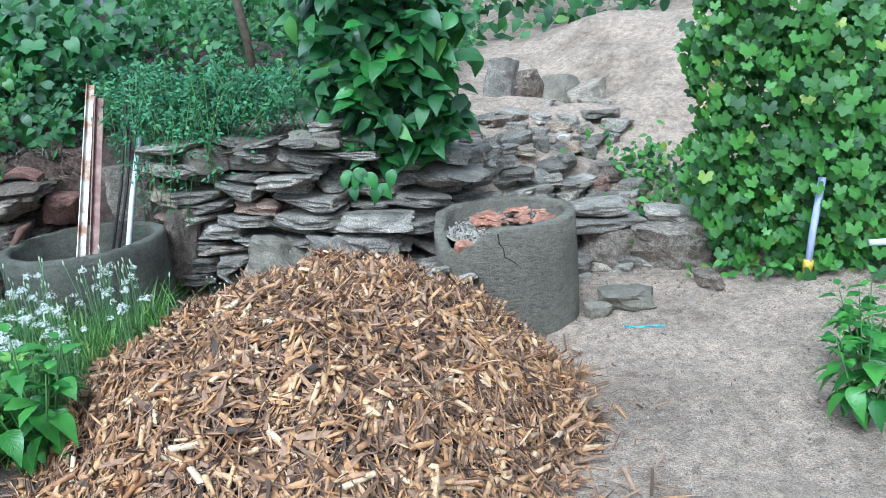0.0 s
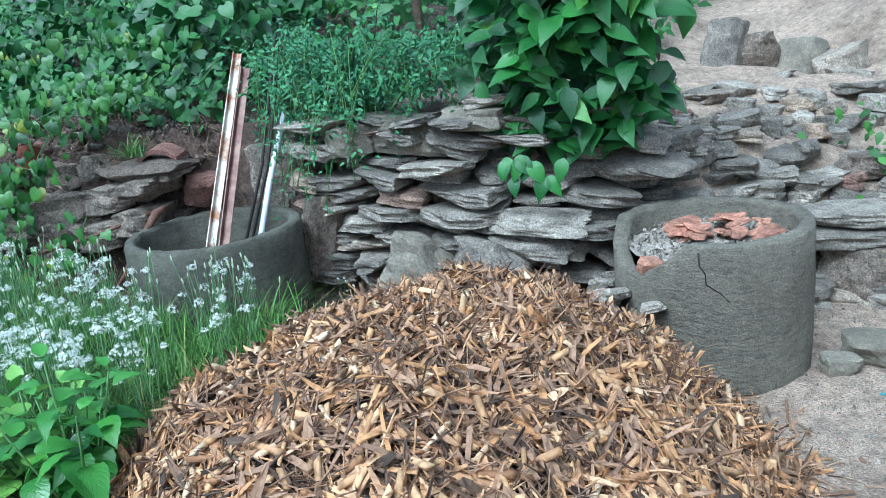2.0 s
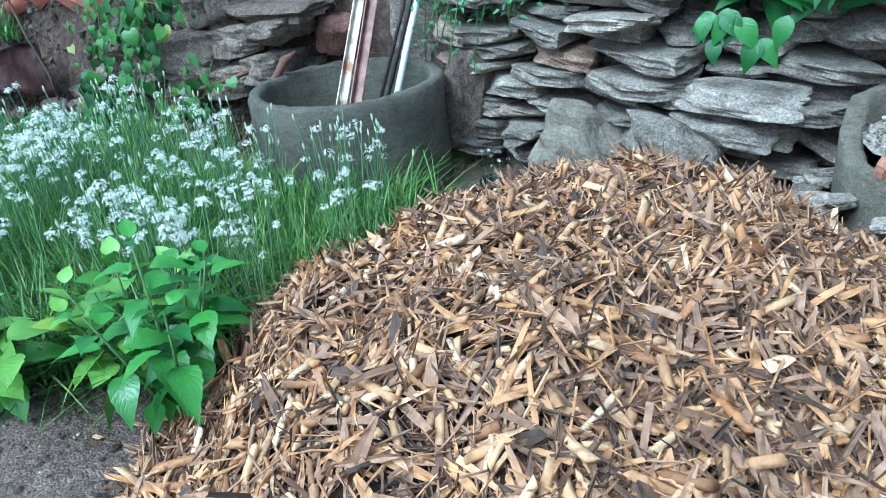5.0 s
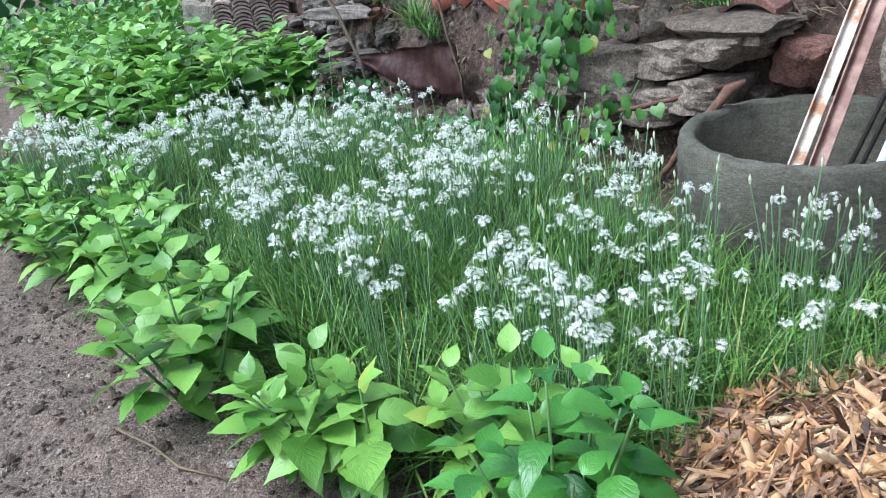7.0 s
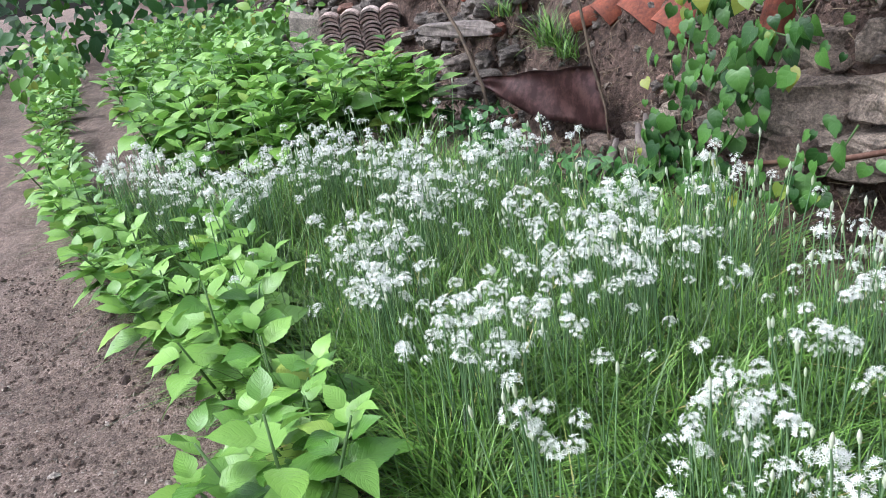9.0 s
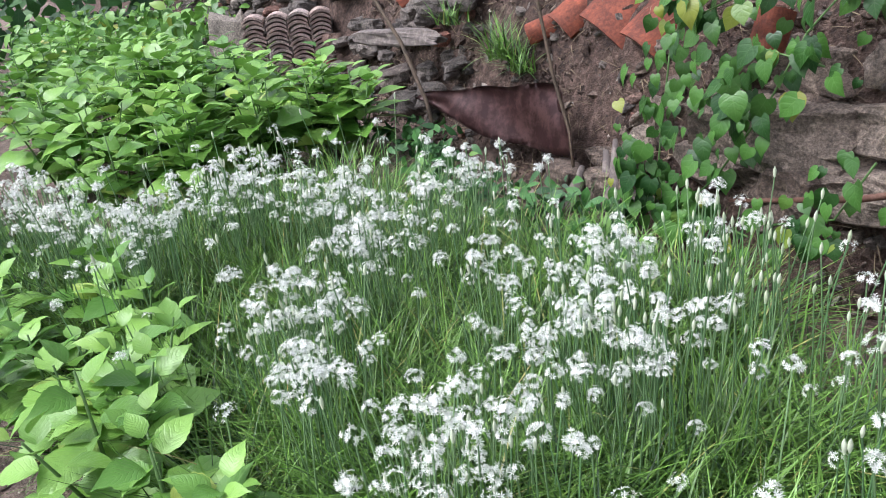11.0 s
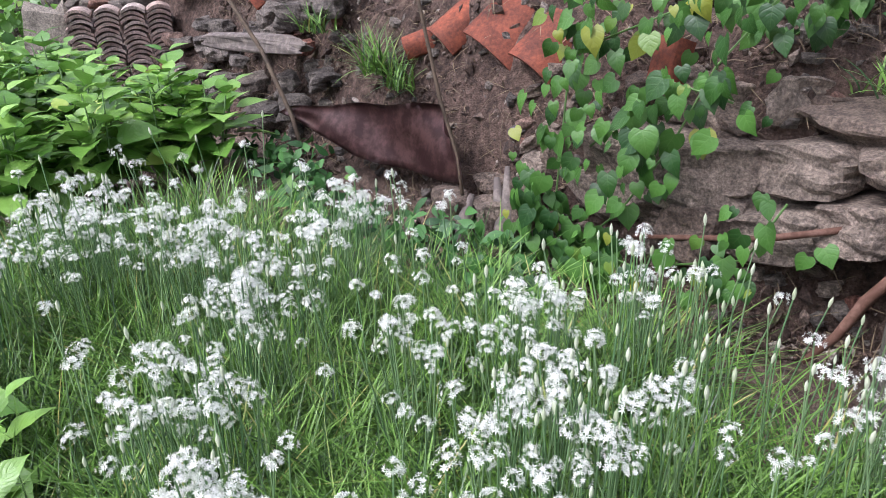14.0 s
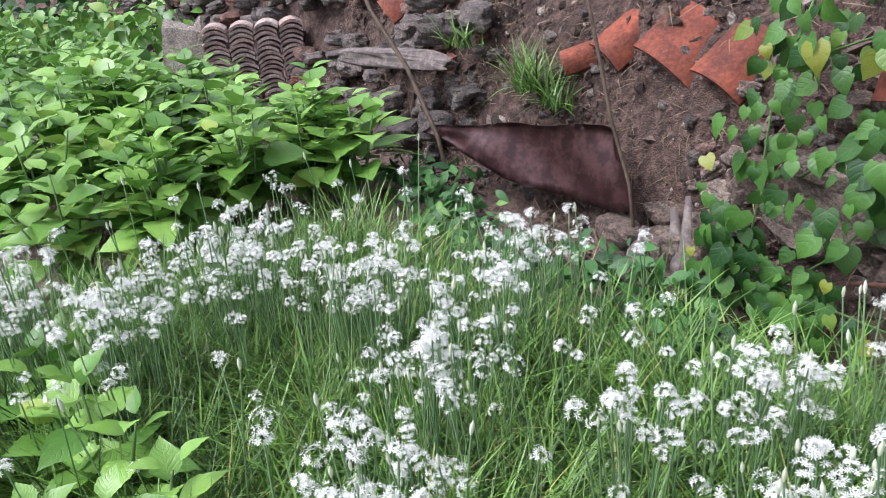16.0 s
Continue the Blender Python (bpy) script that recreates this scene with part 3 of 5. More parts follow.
angle_bar("angle_bar", (-1.69, 3.21, 0.43), (-1.785, 4.06, 1.64), 0.046, M_RUSTBAR, "rusty white-painted steel angle bar leaning in the ring")
angle_bar("angle_bar", (-1.61, 3.22, 0.43), (-1.735, 4.04, 1.55), 0.05, M_BROWNBAR, "brown rusted steel bar leaning in the ring")
tagged(new("plastic_pipe", tube_mesh("plastic_pipe", [(-1.42, 3.30, 0.43), (-1.45, 3.68, 0.92), (-1.47, 4.0, 1.28)], 0.017, M_PVC, 10)), "thin white plastic pipe leaning in the ring", "pipe")
for i in range(2):
    tagged(new("steel_rod", tube_mesh("steel_rod", [(-1.52 - 0.04 * i, 3.36, 0.43), (-1.52 - 0.04 * i, 3.8, 1.0), (-1.46 - 0.05 * i, 4.12, 1.75)], 0.009, M_DARKROD, 6)), "dark thin steel rod leaning in the ring", "rod", "rods in the ring")

# ---- stone wall ----
wall = tagged(new("wall_north"), "dry stone retaining wall of stacked grey slate slabs", "stone wall", kind="structure")
SLABS = [rugged_mesh("stone", M_SLATE, 100 + i, 6, 22.0, 0.09) for i in range(14)]
BOULDERS = [rugged_mesh("stone", M_BOULDER, 200 + i, 7, 7.0, 0.26) for i in range(8)]
LEDGES = [rugged_mesh("stone", M_BOULDER, 230 + i, 7, 14.0, 0.15) for i in range(6)]
RUBBLE = [rugged_mesh("stone", M_RUBBLE, 260 + i, 5, 9.0, 0.22) for i in range(8)]
SMOOTH = [rugged_mesh("stone", M_CONCRETE, 300 + i, 5, 16.0, 0.08) for i in range(3)]


REDS = rugged_mesh("stone", M_REDSTONE, 410, 5, 9.0, 0.12)


def lay(me, x, y, z, w, d, h, rx=0.0, ry=0.0, rz=0.0):
    return part("stone", me, wall, Matrix.LocRotScale((x, y, z), Euler((rx, ry, rz)), (w, d, h)))


def face_y(x, z):
    return float(np.interp(x, WALL_X, WALL_Y)) + 0.10 * (z - 0.5)


# courses of slabs between the two rings
z = 0.30
while z < 1.2:
    h0 = RND.uniform(0.05, 0.10)
    x = -1.33 + RND.uniform(-0.1, 0.1)
    while x < 0.46:
        w = RND.uniform(0.18, 0.46)
        h = h0 * RND.uniform(0.8, 1.15)
        lay(RND.choice(SLABS), x + w / 2, face_y(x, z) + RND.uniform(-0.09, 0.10), z + RND.uniform(-0.02, 0.02), w * 1.02, RND.uniform(0.26, 0.42), h * 0.88, RND.uniform(-0.08, 0.12), RND.gauss(0.12, 0.10), RND.uniform(-0.25, 0.25))
        x += w
    z += h0 * 0.97
# behind and beside the broken ring
z = 0.40
while z < 0.98:
    h0 = RND.uniform(0.05, 0.09)
    x = 0.3
    while x < 1.25 + (0.9 - z) * 0.9:
        w = RND.uniform(0.15, 0.4)
        yy = 4.1 + (z - 0.4) * 0.55 + (x - 0.3) * 0.18 + RND.uniform(-0.08, 0.08)
        if z > gz(x + w / 2, yy + 0.25) + 0.06:
            x += w
            continue
        lay(RND.choice(SLABS), x + w / 2, yy, z, w * 1.05, RND.uniform(0.25, 0.4), h0, RND.uniform(-0.1, 0.1), RND.uniform(-0.12, 0.12), RND.uniform(-0.3, 0.3))
        x += w
    z += h0
for i in range(95):
    x = RND.uniform(0.35, 2.0)
    y = RND.uniform(4.1 + 0.1 * x, 4.95)
    w = RND.uniform(0.16, 0.42)
    lay(RND.choice(SLABS), x, y, gz(x, y) - 0.03, w, RND.uniform(0.18, 0.32), RND.uniform(0.06, 0.12), RND.uniform(-0.12, 0.1), RND.gauss(0, 0.1), RND.uniform(-0.5, 0.5))
# named stones
lay(rugged_mesh("stone", M_CONCRETE, 321, 7, 5.0, 0.32), -0.57, 3.52, 0.24, 0.42, 0.26, 0.36, -0.25, 0.35, 0.1)
lay(rugged_mesh("stone", M_SLATE, 322, 7, 7.0, 0.28), -0.16, 3.57, 0.30, 0.44, 0.28, 0.27, -0.2, 0.28, 0.1)
lay(SLABS[3], 0.06, 3.66, 0.48, 0.42, 0.24, 0.09, 0.05, 0.12, 0.1)
lay(SLABS[5], 0.12, 3.68, 0.6, 0.5, 0.28, 0.09, 0, 0.08, 0)
lay(SLABS[9], 0.35, 3.78, 0.55, 0.34, 0.26, 0.07, 0, 0.05, 0.1)
lay(SMOOTH[1], -0.62, 3.84, 1.02, 0.5, 0.3, 0.2, 0, 0.1, 0)
lay(SMOOTH[2], -0.95, 3.83, 1.03, 0.3, 0.3, 0.16, 0, -0.05, 0.1)
lay(SMOOTH[0], -0.22, 3.8, 1.14, 0.36, 0.3, 0.11, 0, 0.05, 0)
lay(SLABS[8], -0.12, 3.78, 1.25, 0.22, 0.25, 0.05, 0, 0.02, 0)
# large stones right of the ring
lay(BOULDERS[0], 1.72, 4.44, -0.03, 0.42, 0.34, 0.30, 0, 0, 0.1)
lay(BOULDERS[1], 2.18, 4.36, -0.03, 0.58, 0.36, 0.33, 0, 0.05, 0)
lay(SLABS[1], 1.70, 4.5, 0.27, 0.6, 0.36, 0.09, 0, 0.03, 0.1)
lay(SLABS[4], 1.62, 4.56, 0.37, 0.52, 0.34, 0.09, 0, -0.03, 0)
lay(SLABS[6], 2.22, 4.5, 0.30, 0.4, 0.3, 0.1, 0, 0.1, 0.3)
for i in range(70):
    x, y = RND.uniform(0.5, 2.4), RND.uniform(4.6, 6.2)
    lay(RND.choice(SLABS + BOULDERS[:3]), x, y, gz(x, y) - 0.03, RND.uniform(0.12, 0.38), RND.uniform(0.12, 0.3), RND.uniform(0.06, 0.14), RND.uniform(-0.15, 0.15), RND.uniform(-0.15, 0.15), RND.uniform(0, 3))
for me, x, y, w, h, ry, rz in ((SLABS[9], 1.02, 6.82, 0.34, 0.42, 0.25, 0.4), (LEDGES[3], 1.32, 6.92, 0.36, 0.33, -0.1, -0.3), (SMOOTH[1], 1.66, 6.95, 0.40, 0.36, 0.12, 0.2),
                             (SLABS[11], 2.0, 6.82, 0.42, 0.28, -0.3, 0.5), (SLABS[4], 1.98, 6.6, 0.34, 0.12, 0.1, -0.4), (SLABS[7], 1.45, 6.65, 0.26, 0.10, 0.0, 0.8)):
    lay(me, x, y, gz(x, y) - 0.10, w, 0.28, h, -0.1, ry, rz)
for x, y, w, d, h in ((1.68, 3.55, 0.34, 0.24, 0.13), (1.50, 3.40, 0.16, 0.12, 0.10), (1.80, 3.68, 0.22, 0.16, 0.09)):
    st = new("loose_stone", rugged_mesh("loose_stone", M_CONCRETE, int(w * 1000), 6))
    st.matrix_basis = pose(x, y, gz(x, y) - 0.015, 0, 4, 15) @ Matrix.Diagonal((w, d, h, 1))
    tagged(st, "loose grey stone lying on the grit", "stone", "loose stones on the yard")

# wall west of the rings: big earthy blocks and rubble
for x, y, z, w, d, h, ry in ((-2.02, 3.78, 0.76, 0.18, 0.2, 0.21, 0.3), (-1.25, 3.72, 0.30, 0.22, 0.2, 0.5, 0.2), (-2.45, 3.55, 0.62, 0.62, 0.4, 0.17, -0.15),
                             (-2.40, 3.62, 0.82, 0.66, 0.4, 0.17, -0.2), (-2.95, 3.48, 0.55, 0.6, 0.4, 0.2, -0.05), (-2.88, 3.5, 0.74, 0.55, 0.36, 0.2, 0.0),
                             (-2.3, 3.7, 0.99, 0.6, 0.4, 0.13, -0.1), (-2.75, 3.62, 0.95, 0.5, 0.4, 0.16, 0), (-1.7, 4.05, 0.6, 0.5, 0.2, 0.45, 0), (-3.35, 3.5, 0.6, 0.4, 0.36, 0.3, 0.1)):
    if x > -2.2:
        lay(REDS if x < -2.0 else RND.choice(BOULDERS), x, y, z, w, d, h, 0, ry, RND.uniform(-0.1, 0.1))
        continue
    cut = RND.uniform(0.55, 0.75) if RND.random() < 0.7 else 1.0
    for a, b in ((0.0, cut), (cut, 1.0))[:2 if cut < 1 else 1]:
        u = (a + b) / 2 - 0.5
        lay(RND.choice(LEDGES), x + u * w, y + RND.uniform(-0.04, 0.05), z - u * w * ry + RND.uniform(-0.02, 0.02), w * (b - a) * 1.05, d, h * RND.uniform(0.75, 1.05), RND.uniform(-0.15, 0.15), ry + RND.gauss(0, 0.08), RND.uniform(-0.3, 0.3))
for i in range(70):
    x = RND.uniform(-3.7, -2.05)
    z = RND.uniform(0.5, 1.12)
    s = RND.uniform(0.05, 0.13)
    lay(RND.choice(BOULDERS), x, face_y(x, z) + 0.12 + (z - 0.5) * 0.25, z - 0.04, s, s, s * RND.uniform(0.4, 0.8), RND.uniform(-0.4, 0.4), RND.uniform(-0.4, 0.4), RND.uniform(0, 3))
for i in range(230):
    x = RND.uniform(-13, -4.9)
    z = RND.uniform(0.5, 1.4)
    y = face_y(x, z) + (z - 0.5) * 0.3
    s = RND.uniform(0.08, 0.24)
    lay(RND.choice(RUBBLE), x, y, z - 0.04, s, s * 0.8, s * RND.uniform(0.35, 0.7), RND.uniform(-0.3, 0.3), RND.uniform(-0.3, 0.3), RND.uniform(0, 3))
for i in range(260):
    x = RND.uniform(-6.2, -2.2)
    y = float(np.interp(x, WALL_X, WALL_Y)) + RND.uniform(0.02, 0.62)
    s = RND.uniform(0.025, 0.075) * (1.0 if x > -4.9 else 1.6)
    lay(RND.choice(RUBBLE), x, y, gz(x, y) - s * 0.25, s, s * 0.8, s * RND.uniform(0.45, 0.8), RND.uniform(-0.5, 0.5), RND.uniform(-0.5, 0.5), RND.uniform(0, 3))
for x, y, z, w, h in ((-3.55, 3.17, 0.42, 0.17, 0.17), (-3.72, 3.12, 0.44, 0.22, 0.16), (-3.42, 3.22, 0.42, 0.12, 0.26), (-3.25, 3.25, 0.40, 0.15, 0.14)):
    lay(RND.choice(BOULDERS), x, y, z, w, 0.14, h)

# ---- rusted sheet and rods ----
bm = bmesh.new()
nx, nz = 34, 8
grid = []
for j in range(nz + 1):
    row = []
    for i in range(nx + 1):
        s, t = i / nx, j / nz
        x = -4.86 + s * (1.13 + 0.18 * (1 - t))
        zb = float(np.interp(s, [0, 0.35, 0.8, 1], [0.78, 0.63, 0.62, 0.66]))
        zt = float(np.interp(s, [0, 0.45, 0.86, 0.93, 1], [0.80, 0.87, 0.93, 0.90, 0.84])) + 0.006 * math.sin(19 * s)
        fold = max(0.0, s - 0.88) * 0.9
        dent = 0.012 * math.sin(11 * s + 4 * t) + 0.008 * math.sin(23 * s - 5 * t)
        row.append(bm.verts.new((x - fold * 0.3, 3.02 + 0.24 * s + 0.03 * math.sin(5 * s) - 0.06 * (1 - t) - (0.018 if j == nz else 0) - fold + dent, zb + (zt - zb) * t)))
    grid.append(row)
for j in range(nz):
    for i in range(nx):
        bm.faces.new((grid[j][i], grid[j][i + 1], grid[j + 1][i + 1], grid[j + 1][i]))
bmesh.ops.solidify(bm, geom=bm.faces[:], thickness=0.006)
tagged(new("steel_sheet", from_bm("steel_sheet", bm, M_RUST, True)), "dark rusted steel sheet propped against the bank", "metal sheet")
tagged(new("rusty_rod", tube_mesh("rusty_rod", [(-3.62, 3.08, 0.5), (-3.70, 3.12, 0.75), (-3.80, 3.12, 0.98), (-3.93, 3.14, 1.34), (-4.08, 3.16, 1.7)], 0.008, M_VINESTEM, 6)), "dark brown rod standing in front of the steel sheet", "rod")
tagged(new("rusty_rod", tube_mesh("rusty_rod", [(-4.66, 2.96, 0.60), (-4.76, 2.98, 0.77), (-4.99, 2.98, 1.07), (-5.29, 2.98, 1.31), (-5.5, 3.0, 1.55)], 0.011, M_VINESTEM, 6)), "thin dark rod leaning on the bank by the sheet", "rod")
tagged(new("dead_branch", tube_mesh("dead_branch", [(-3.42, 3.1, 0.40), (-3.5, 3.16, 0.55), (-3.56, 3.2, 0.68)], [0.035, 0.03, 0.012], M_WOOD, 7)), "grey splintered dead branch against the bank", "branch")
for pts, r in (([(-3.40, 3.10, 0.40), (-3.46, 3.16, 0.56), (-3.50, 3.20, 0.74)], 0.026), ([(-3.30, 3.10, 0.40), (-3.36, 3.17, 0.52), (-3.44, 3.22, 0.64)], 0.018), ([(-3.60, 3.02, 0.40), (-3.62, 3.08, 0.52), (-3.61, 3.11, 0.62)], 0.03)):
    tagged(new("dead_branch", tube_mesh("dead_branch", pts, [r, r * 1.15, r * 0.35], M_WOOD, 8)), "split grey dead branch stump beside the steel sheet", "branch", "dead branches by the sheet")
tagged(new("fallen_branch", tube_mesh("fallen_branch", [(-2.27, 3.17, 0.42), (-2.21, 3.226, 0.51), (-2.17, 3.27, 0.62), (-2.11, 3.34, 0.72), (-2.06, 3.40, 0.82), (-2.02, 3.45, 0.85)], [0.010, 0.015, 0.018, 0.020, 0.026, 0.010], M_BARK, 8)), "reddish brown fallen branch beside the concrete ring", "branch")
tagged(new("twig", tube_mesh("twig", [(-2.9, 3.2, 0.62), (-2.5, 3.3, 0.70), (-2.1, 3.5, 0.82)], [0.008, 0.012, 0.012], M_BARK, 6)), "thin bare brown twig lying against the stones", "twig")
log = new("log", rugged_mesh("log", M_WOOD, 271, 9, 9.0, 0.16))
log.matrix_basis = pose(-5.45, 3.19, 0.99, 4, -3, 6) @ Matrix.Diagonal((0.95, 0.11, 0.095, 1))
tagged(log, "grey weathered split timber lying on the rubble", "log")

pts = [(x, y, gz(x, y) + roughness(x, y) + 0.012) for x, y in ((-2.2, 0.83), (-2.05, 0.91), (-1.9, 0.95), (-1.75, 1.05))]
tagged(new("twig", tube_mesh("twig", pts, [0.003, 0.005, 0.005, 0.003], M_DRY, 5)), "thin pale dry twig lying on the path", "twig")

# ---- clay roof tiles ----


def tile_mesh(name, w, l, arch, mat, thick=0.014):
    bm = bmesh.new()
    n, top, bot = 10, [], []
    for j, y in enumerate((0, l)):
        for lst, dz in ((top, 0), (bot, -thick)):
            row = []
            for i in range(n + 1):
                s = i / n * 2 - 1
                row.append(bm.verts.new((s * w / 2, y, arch * (1 - s * s) + dz)))
            lst.append(row)
    for i in range(n):
        bm.faces.new((top[0][i], top[0][i + 1], top[1][i + 1], top[1][i]))
        bm.faces.new((bot[0][i + 1], bot[0][i], bot[1][i], bot[1][i + 1]))
        for j in (0, 1):
            bm.faces.new((top[j][i], bot[j][i], bot[j][i + 1], top[j][i + 1]))
    for i in (0, n):
        bm.faces.new((top[0][i], top[1][i], bot[1][i], bot[0][i]))
    return from_bm(name, bm, mat, False)


TILE = tile_mesh("roof_tile", 0.32, 0.27, 0.045, M_ROOFTILE)
for x, y, z, w, up in ((-3.84, 3.42, 1.12, 0.95, (0.09, 0.23, 0.20)), (-3.58, 3.40, 1.08, 0.72, (0.08, 0.23, 0.20)), (-4.14, 3.42, 1.13, 0.6, (0.10, 0.23, 0.18)), (-4.34, 3.38, 1.09, 0.4, (0.2, 0.2, 0.1)),
                       (-2.97, 3.42, 1.10, 0.4, (0.0, 0.1, 0.25)), (-5.98, 3.45, 1.22, 0.7, (0.1, 0.2, 0.16))):
    t = new("roof_tile", TILE)
    t.matrix_basis = frame_of((x, y, z), up, (0.40, -0.62, 0.68)) @ Matrix.Diagonal((w, 0.55 if w < 0.45 else 0.95, 1, 1))
    tagged(t, "curved orange-red clay roof tile lying on the bank", "roof tile", "roof tiles on the bank")
ARC = tile_mesh("ridge_tile", 0.26, 0.12, 0.055, M_REDSTONE, 0.028)
arch = new("ridge_tile", ARC)
arch.matrix_basis = pose(-2.16, 3.62, 1.10, 10, 0, 5)
tagged(arch, "arched reddish old clay tile on the stones", "roof tile")
OLD = tile_mesh("stacked_tile", 0.165, 0.16, 0.035, M_OLDTILE, 0.021)
for c in range(4):
    for k in range(16):
        t = new("stacked_tile", OLD)
        t.matrix_basis = pose(-7.32 + c * 0.065 + RND.uniform(-0.012, 0.012), 2.80 + 0.17 * c + RND.uniform(-0.01, 0.01), gz(-7.32, 2.8) + 0.05 + k * 0.034, 4, RND.uniform(-2, 2), 68 + RND.uniform(-4, 4))
        tagged(t, "old pinkish grey curved tile in a stack", "tile", "stacked old tiles")
sl = new("stone_slab", rock_mesh("stone_slab", 0.34, 0.07, 0.68, M_SLATE, 77, 0.9))
sl.matrix_basis = pose(-7.45, 2.57, gz(-7.45, 2.57) - 0.03, -10, 4, 65)
tagged(sl, "upright grey stone slab leaning on the bank", "stone slab")

# ---- wood chip heap ----
PC = (0.166, 2.346)


def heap_reach(x, y):
    return (1.05 if x > PC[0] else 1.364), (1.1 if y > PC[1] else 1.52)


def heap_z(x, y):
    rx, ry = heap_reach(x, y)
    r = math.hypot((x - PC[0]) / rx, (y - PC[1]) / ry)
    body = max(0.0, 1 - r ** 2.6)
    return gz(x, y) + 0.575 * body + (0.03 * math.sin(8 * x + 1) * math.cos(7 * y) + 0.02 * math.sin(17 * x + 3 * y)) * (r < 0.95)


heap = thing("wood_chip_heap", (PC[0], PC[1], 0.0), "heap of fresh brown and tan wood chips", "wood chips")
nr, na = 22, 64
V = [(0, 0, heap_z(*PC) - 0.02)]
for i in range(1, nr + 1):
    for k in range(na):
        a, r = 2 * math.pi * k / na, i / nr * (1.02 + 0.04 * math.sin(3 * 2 * math.pi * k / na) + 0.03 * math.sin(7 * 2 * math.pi * k / na + 1))
        rx, ry = heap_reach(PC[0] + math.cos(a), PC[1] + math.sin(a))
        x, y = PC[0] + r * rx * math.cos(a), PC[1] + r * ry * math.sin(a)
        V.append((x - PC[0], y - PC[1], heap_z(x, y) - 0.02 - (0.05 if i == nr else 0) + RND.uniform(-0.012, 0.012)))
F = [(0, 1 + k, 1 + (k + 1) % na) for k in range(na)]
for i in range(nr - 1):
    for k in range(na):
        a, b = 1 + i * na + k, 1 + i * na + (k + 1) % na
        F += [(a, a + na, b + na), (a, b + na, b)]
part("mound", mesh_of("mound", V, F, None, (M_MULCH,), True), heap)


def chip_template(kind, seed=0):
    q = random.Random(seed)
    if kind == "bark":
        # a torn strip, cupped across and curling along, with ragged ends
        V, F = [], []
        for i in range(6):
            t = i / 5
            w = (0.30, 0.46, 0.5, 0.47, 0.40, 0.16)[i] * q.uniform(0.8, 1.1)
            for k in (-1, 0, 1):
                V.append((k * w + q.uniform(-0.05, 0.05), t - 0.5 + q.uniform(-0.04, 0.04) * (1 + k), 0.9 * (t - 0.5) ** 2 * q.choice((-3, 3, 2)) + (0.5 if k else 0.0)))
        for i in range(5):
            for k in (0, 1):
                a = i * 3 + k
                F += [(a, a + 1, a + 4), (a, a + 4, a + 3)]
        return np.array(V), np.array(F), np.zeros((len(V), 2))
    if kind == "stick":
        # a cut length of stalk with a swollen node
        n, node = 6, q.uniform(-0.2, 0.3)
        rings = [(-0.5, 0.46), (node - 0.05, 0.44), (node, 0.495), (node + 0.05, 0.45), (0.5, 0.42)]
        V = [(r * math.cos(k * math.pi / 3), y + (0.09 * math.cos(k * math.pi / 3 + seed) if abs(y) > 0.49 else 0), r * math.sin(k * math.pi / 3)) for y, r in rings for k in range(n)]
        F = []
        for i in range(4):
            for k in range(n):
                a, b = i * n + k, i * n + (k + 1) % n
                F += [(a, b, b + n), (a, b + n, a + n)]
        for i in range(1, n - 1):
            F += [(0, i + 1, i), (4 * n, 4 * n + i, 4 * n + i + 1)]
        return np.array(V), np.array(F), np.zeros((len(V), 2))
    if kind == "flat":
        P = [(0.5, -0.12), (-0.5, -0.16), (-0.46, 0.14), (0.45, 0.16)]
    else:
        P = [(0.5, -0.3), (-0.5, -0.3), (-0.4, 0.4), (0.42, 0.36)]
    n = len(P)
    V = [(x, -0.5 + 0.08 * (i % 2), z) for i, (x, z) in enumerate(P)] + [(x * 0.85, 0.5 - 0.1 * (i % 3), z * 0.9) for i, (x, z) in enumerate(P)]
    F = []
    for i in range(n):
        j = (i + 1) % n
        F += [(i, j, n + j), (i, n + j, n + i)]
    for i in range(1, n - 1):
        F += [(0, i + 1, i), (n, n + i, n + i + 1)]
    return np.array(V), np.array(F), np.zeros((2 * n, 2))


CHIP_T = {k: [chip_template("flat" if k == "straw" else k, i) for i in range(5)] for k in ("stick", "flat", "block", "straw", "bark")}
STICK_M = [mesh_of("wood_chip", *t, mats=(M_CHIP,), smooth=True) for t in CHIP_T["stick"]]
BARK_M = [mesh_of("bark_strip", *t, mats=(M_CHIPS,), smooth=True) for t in CHIP_T["bark"]]


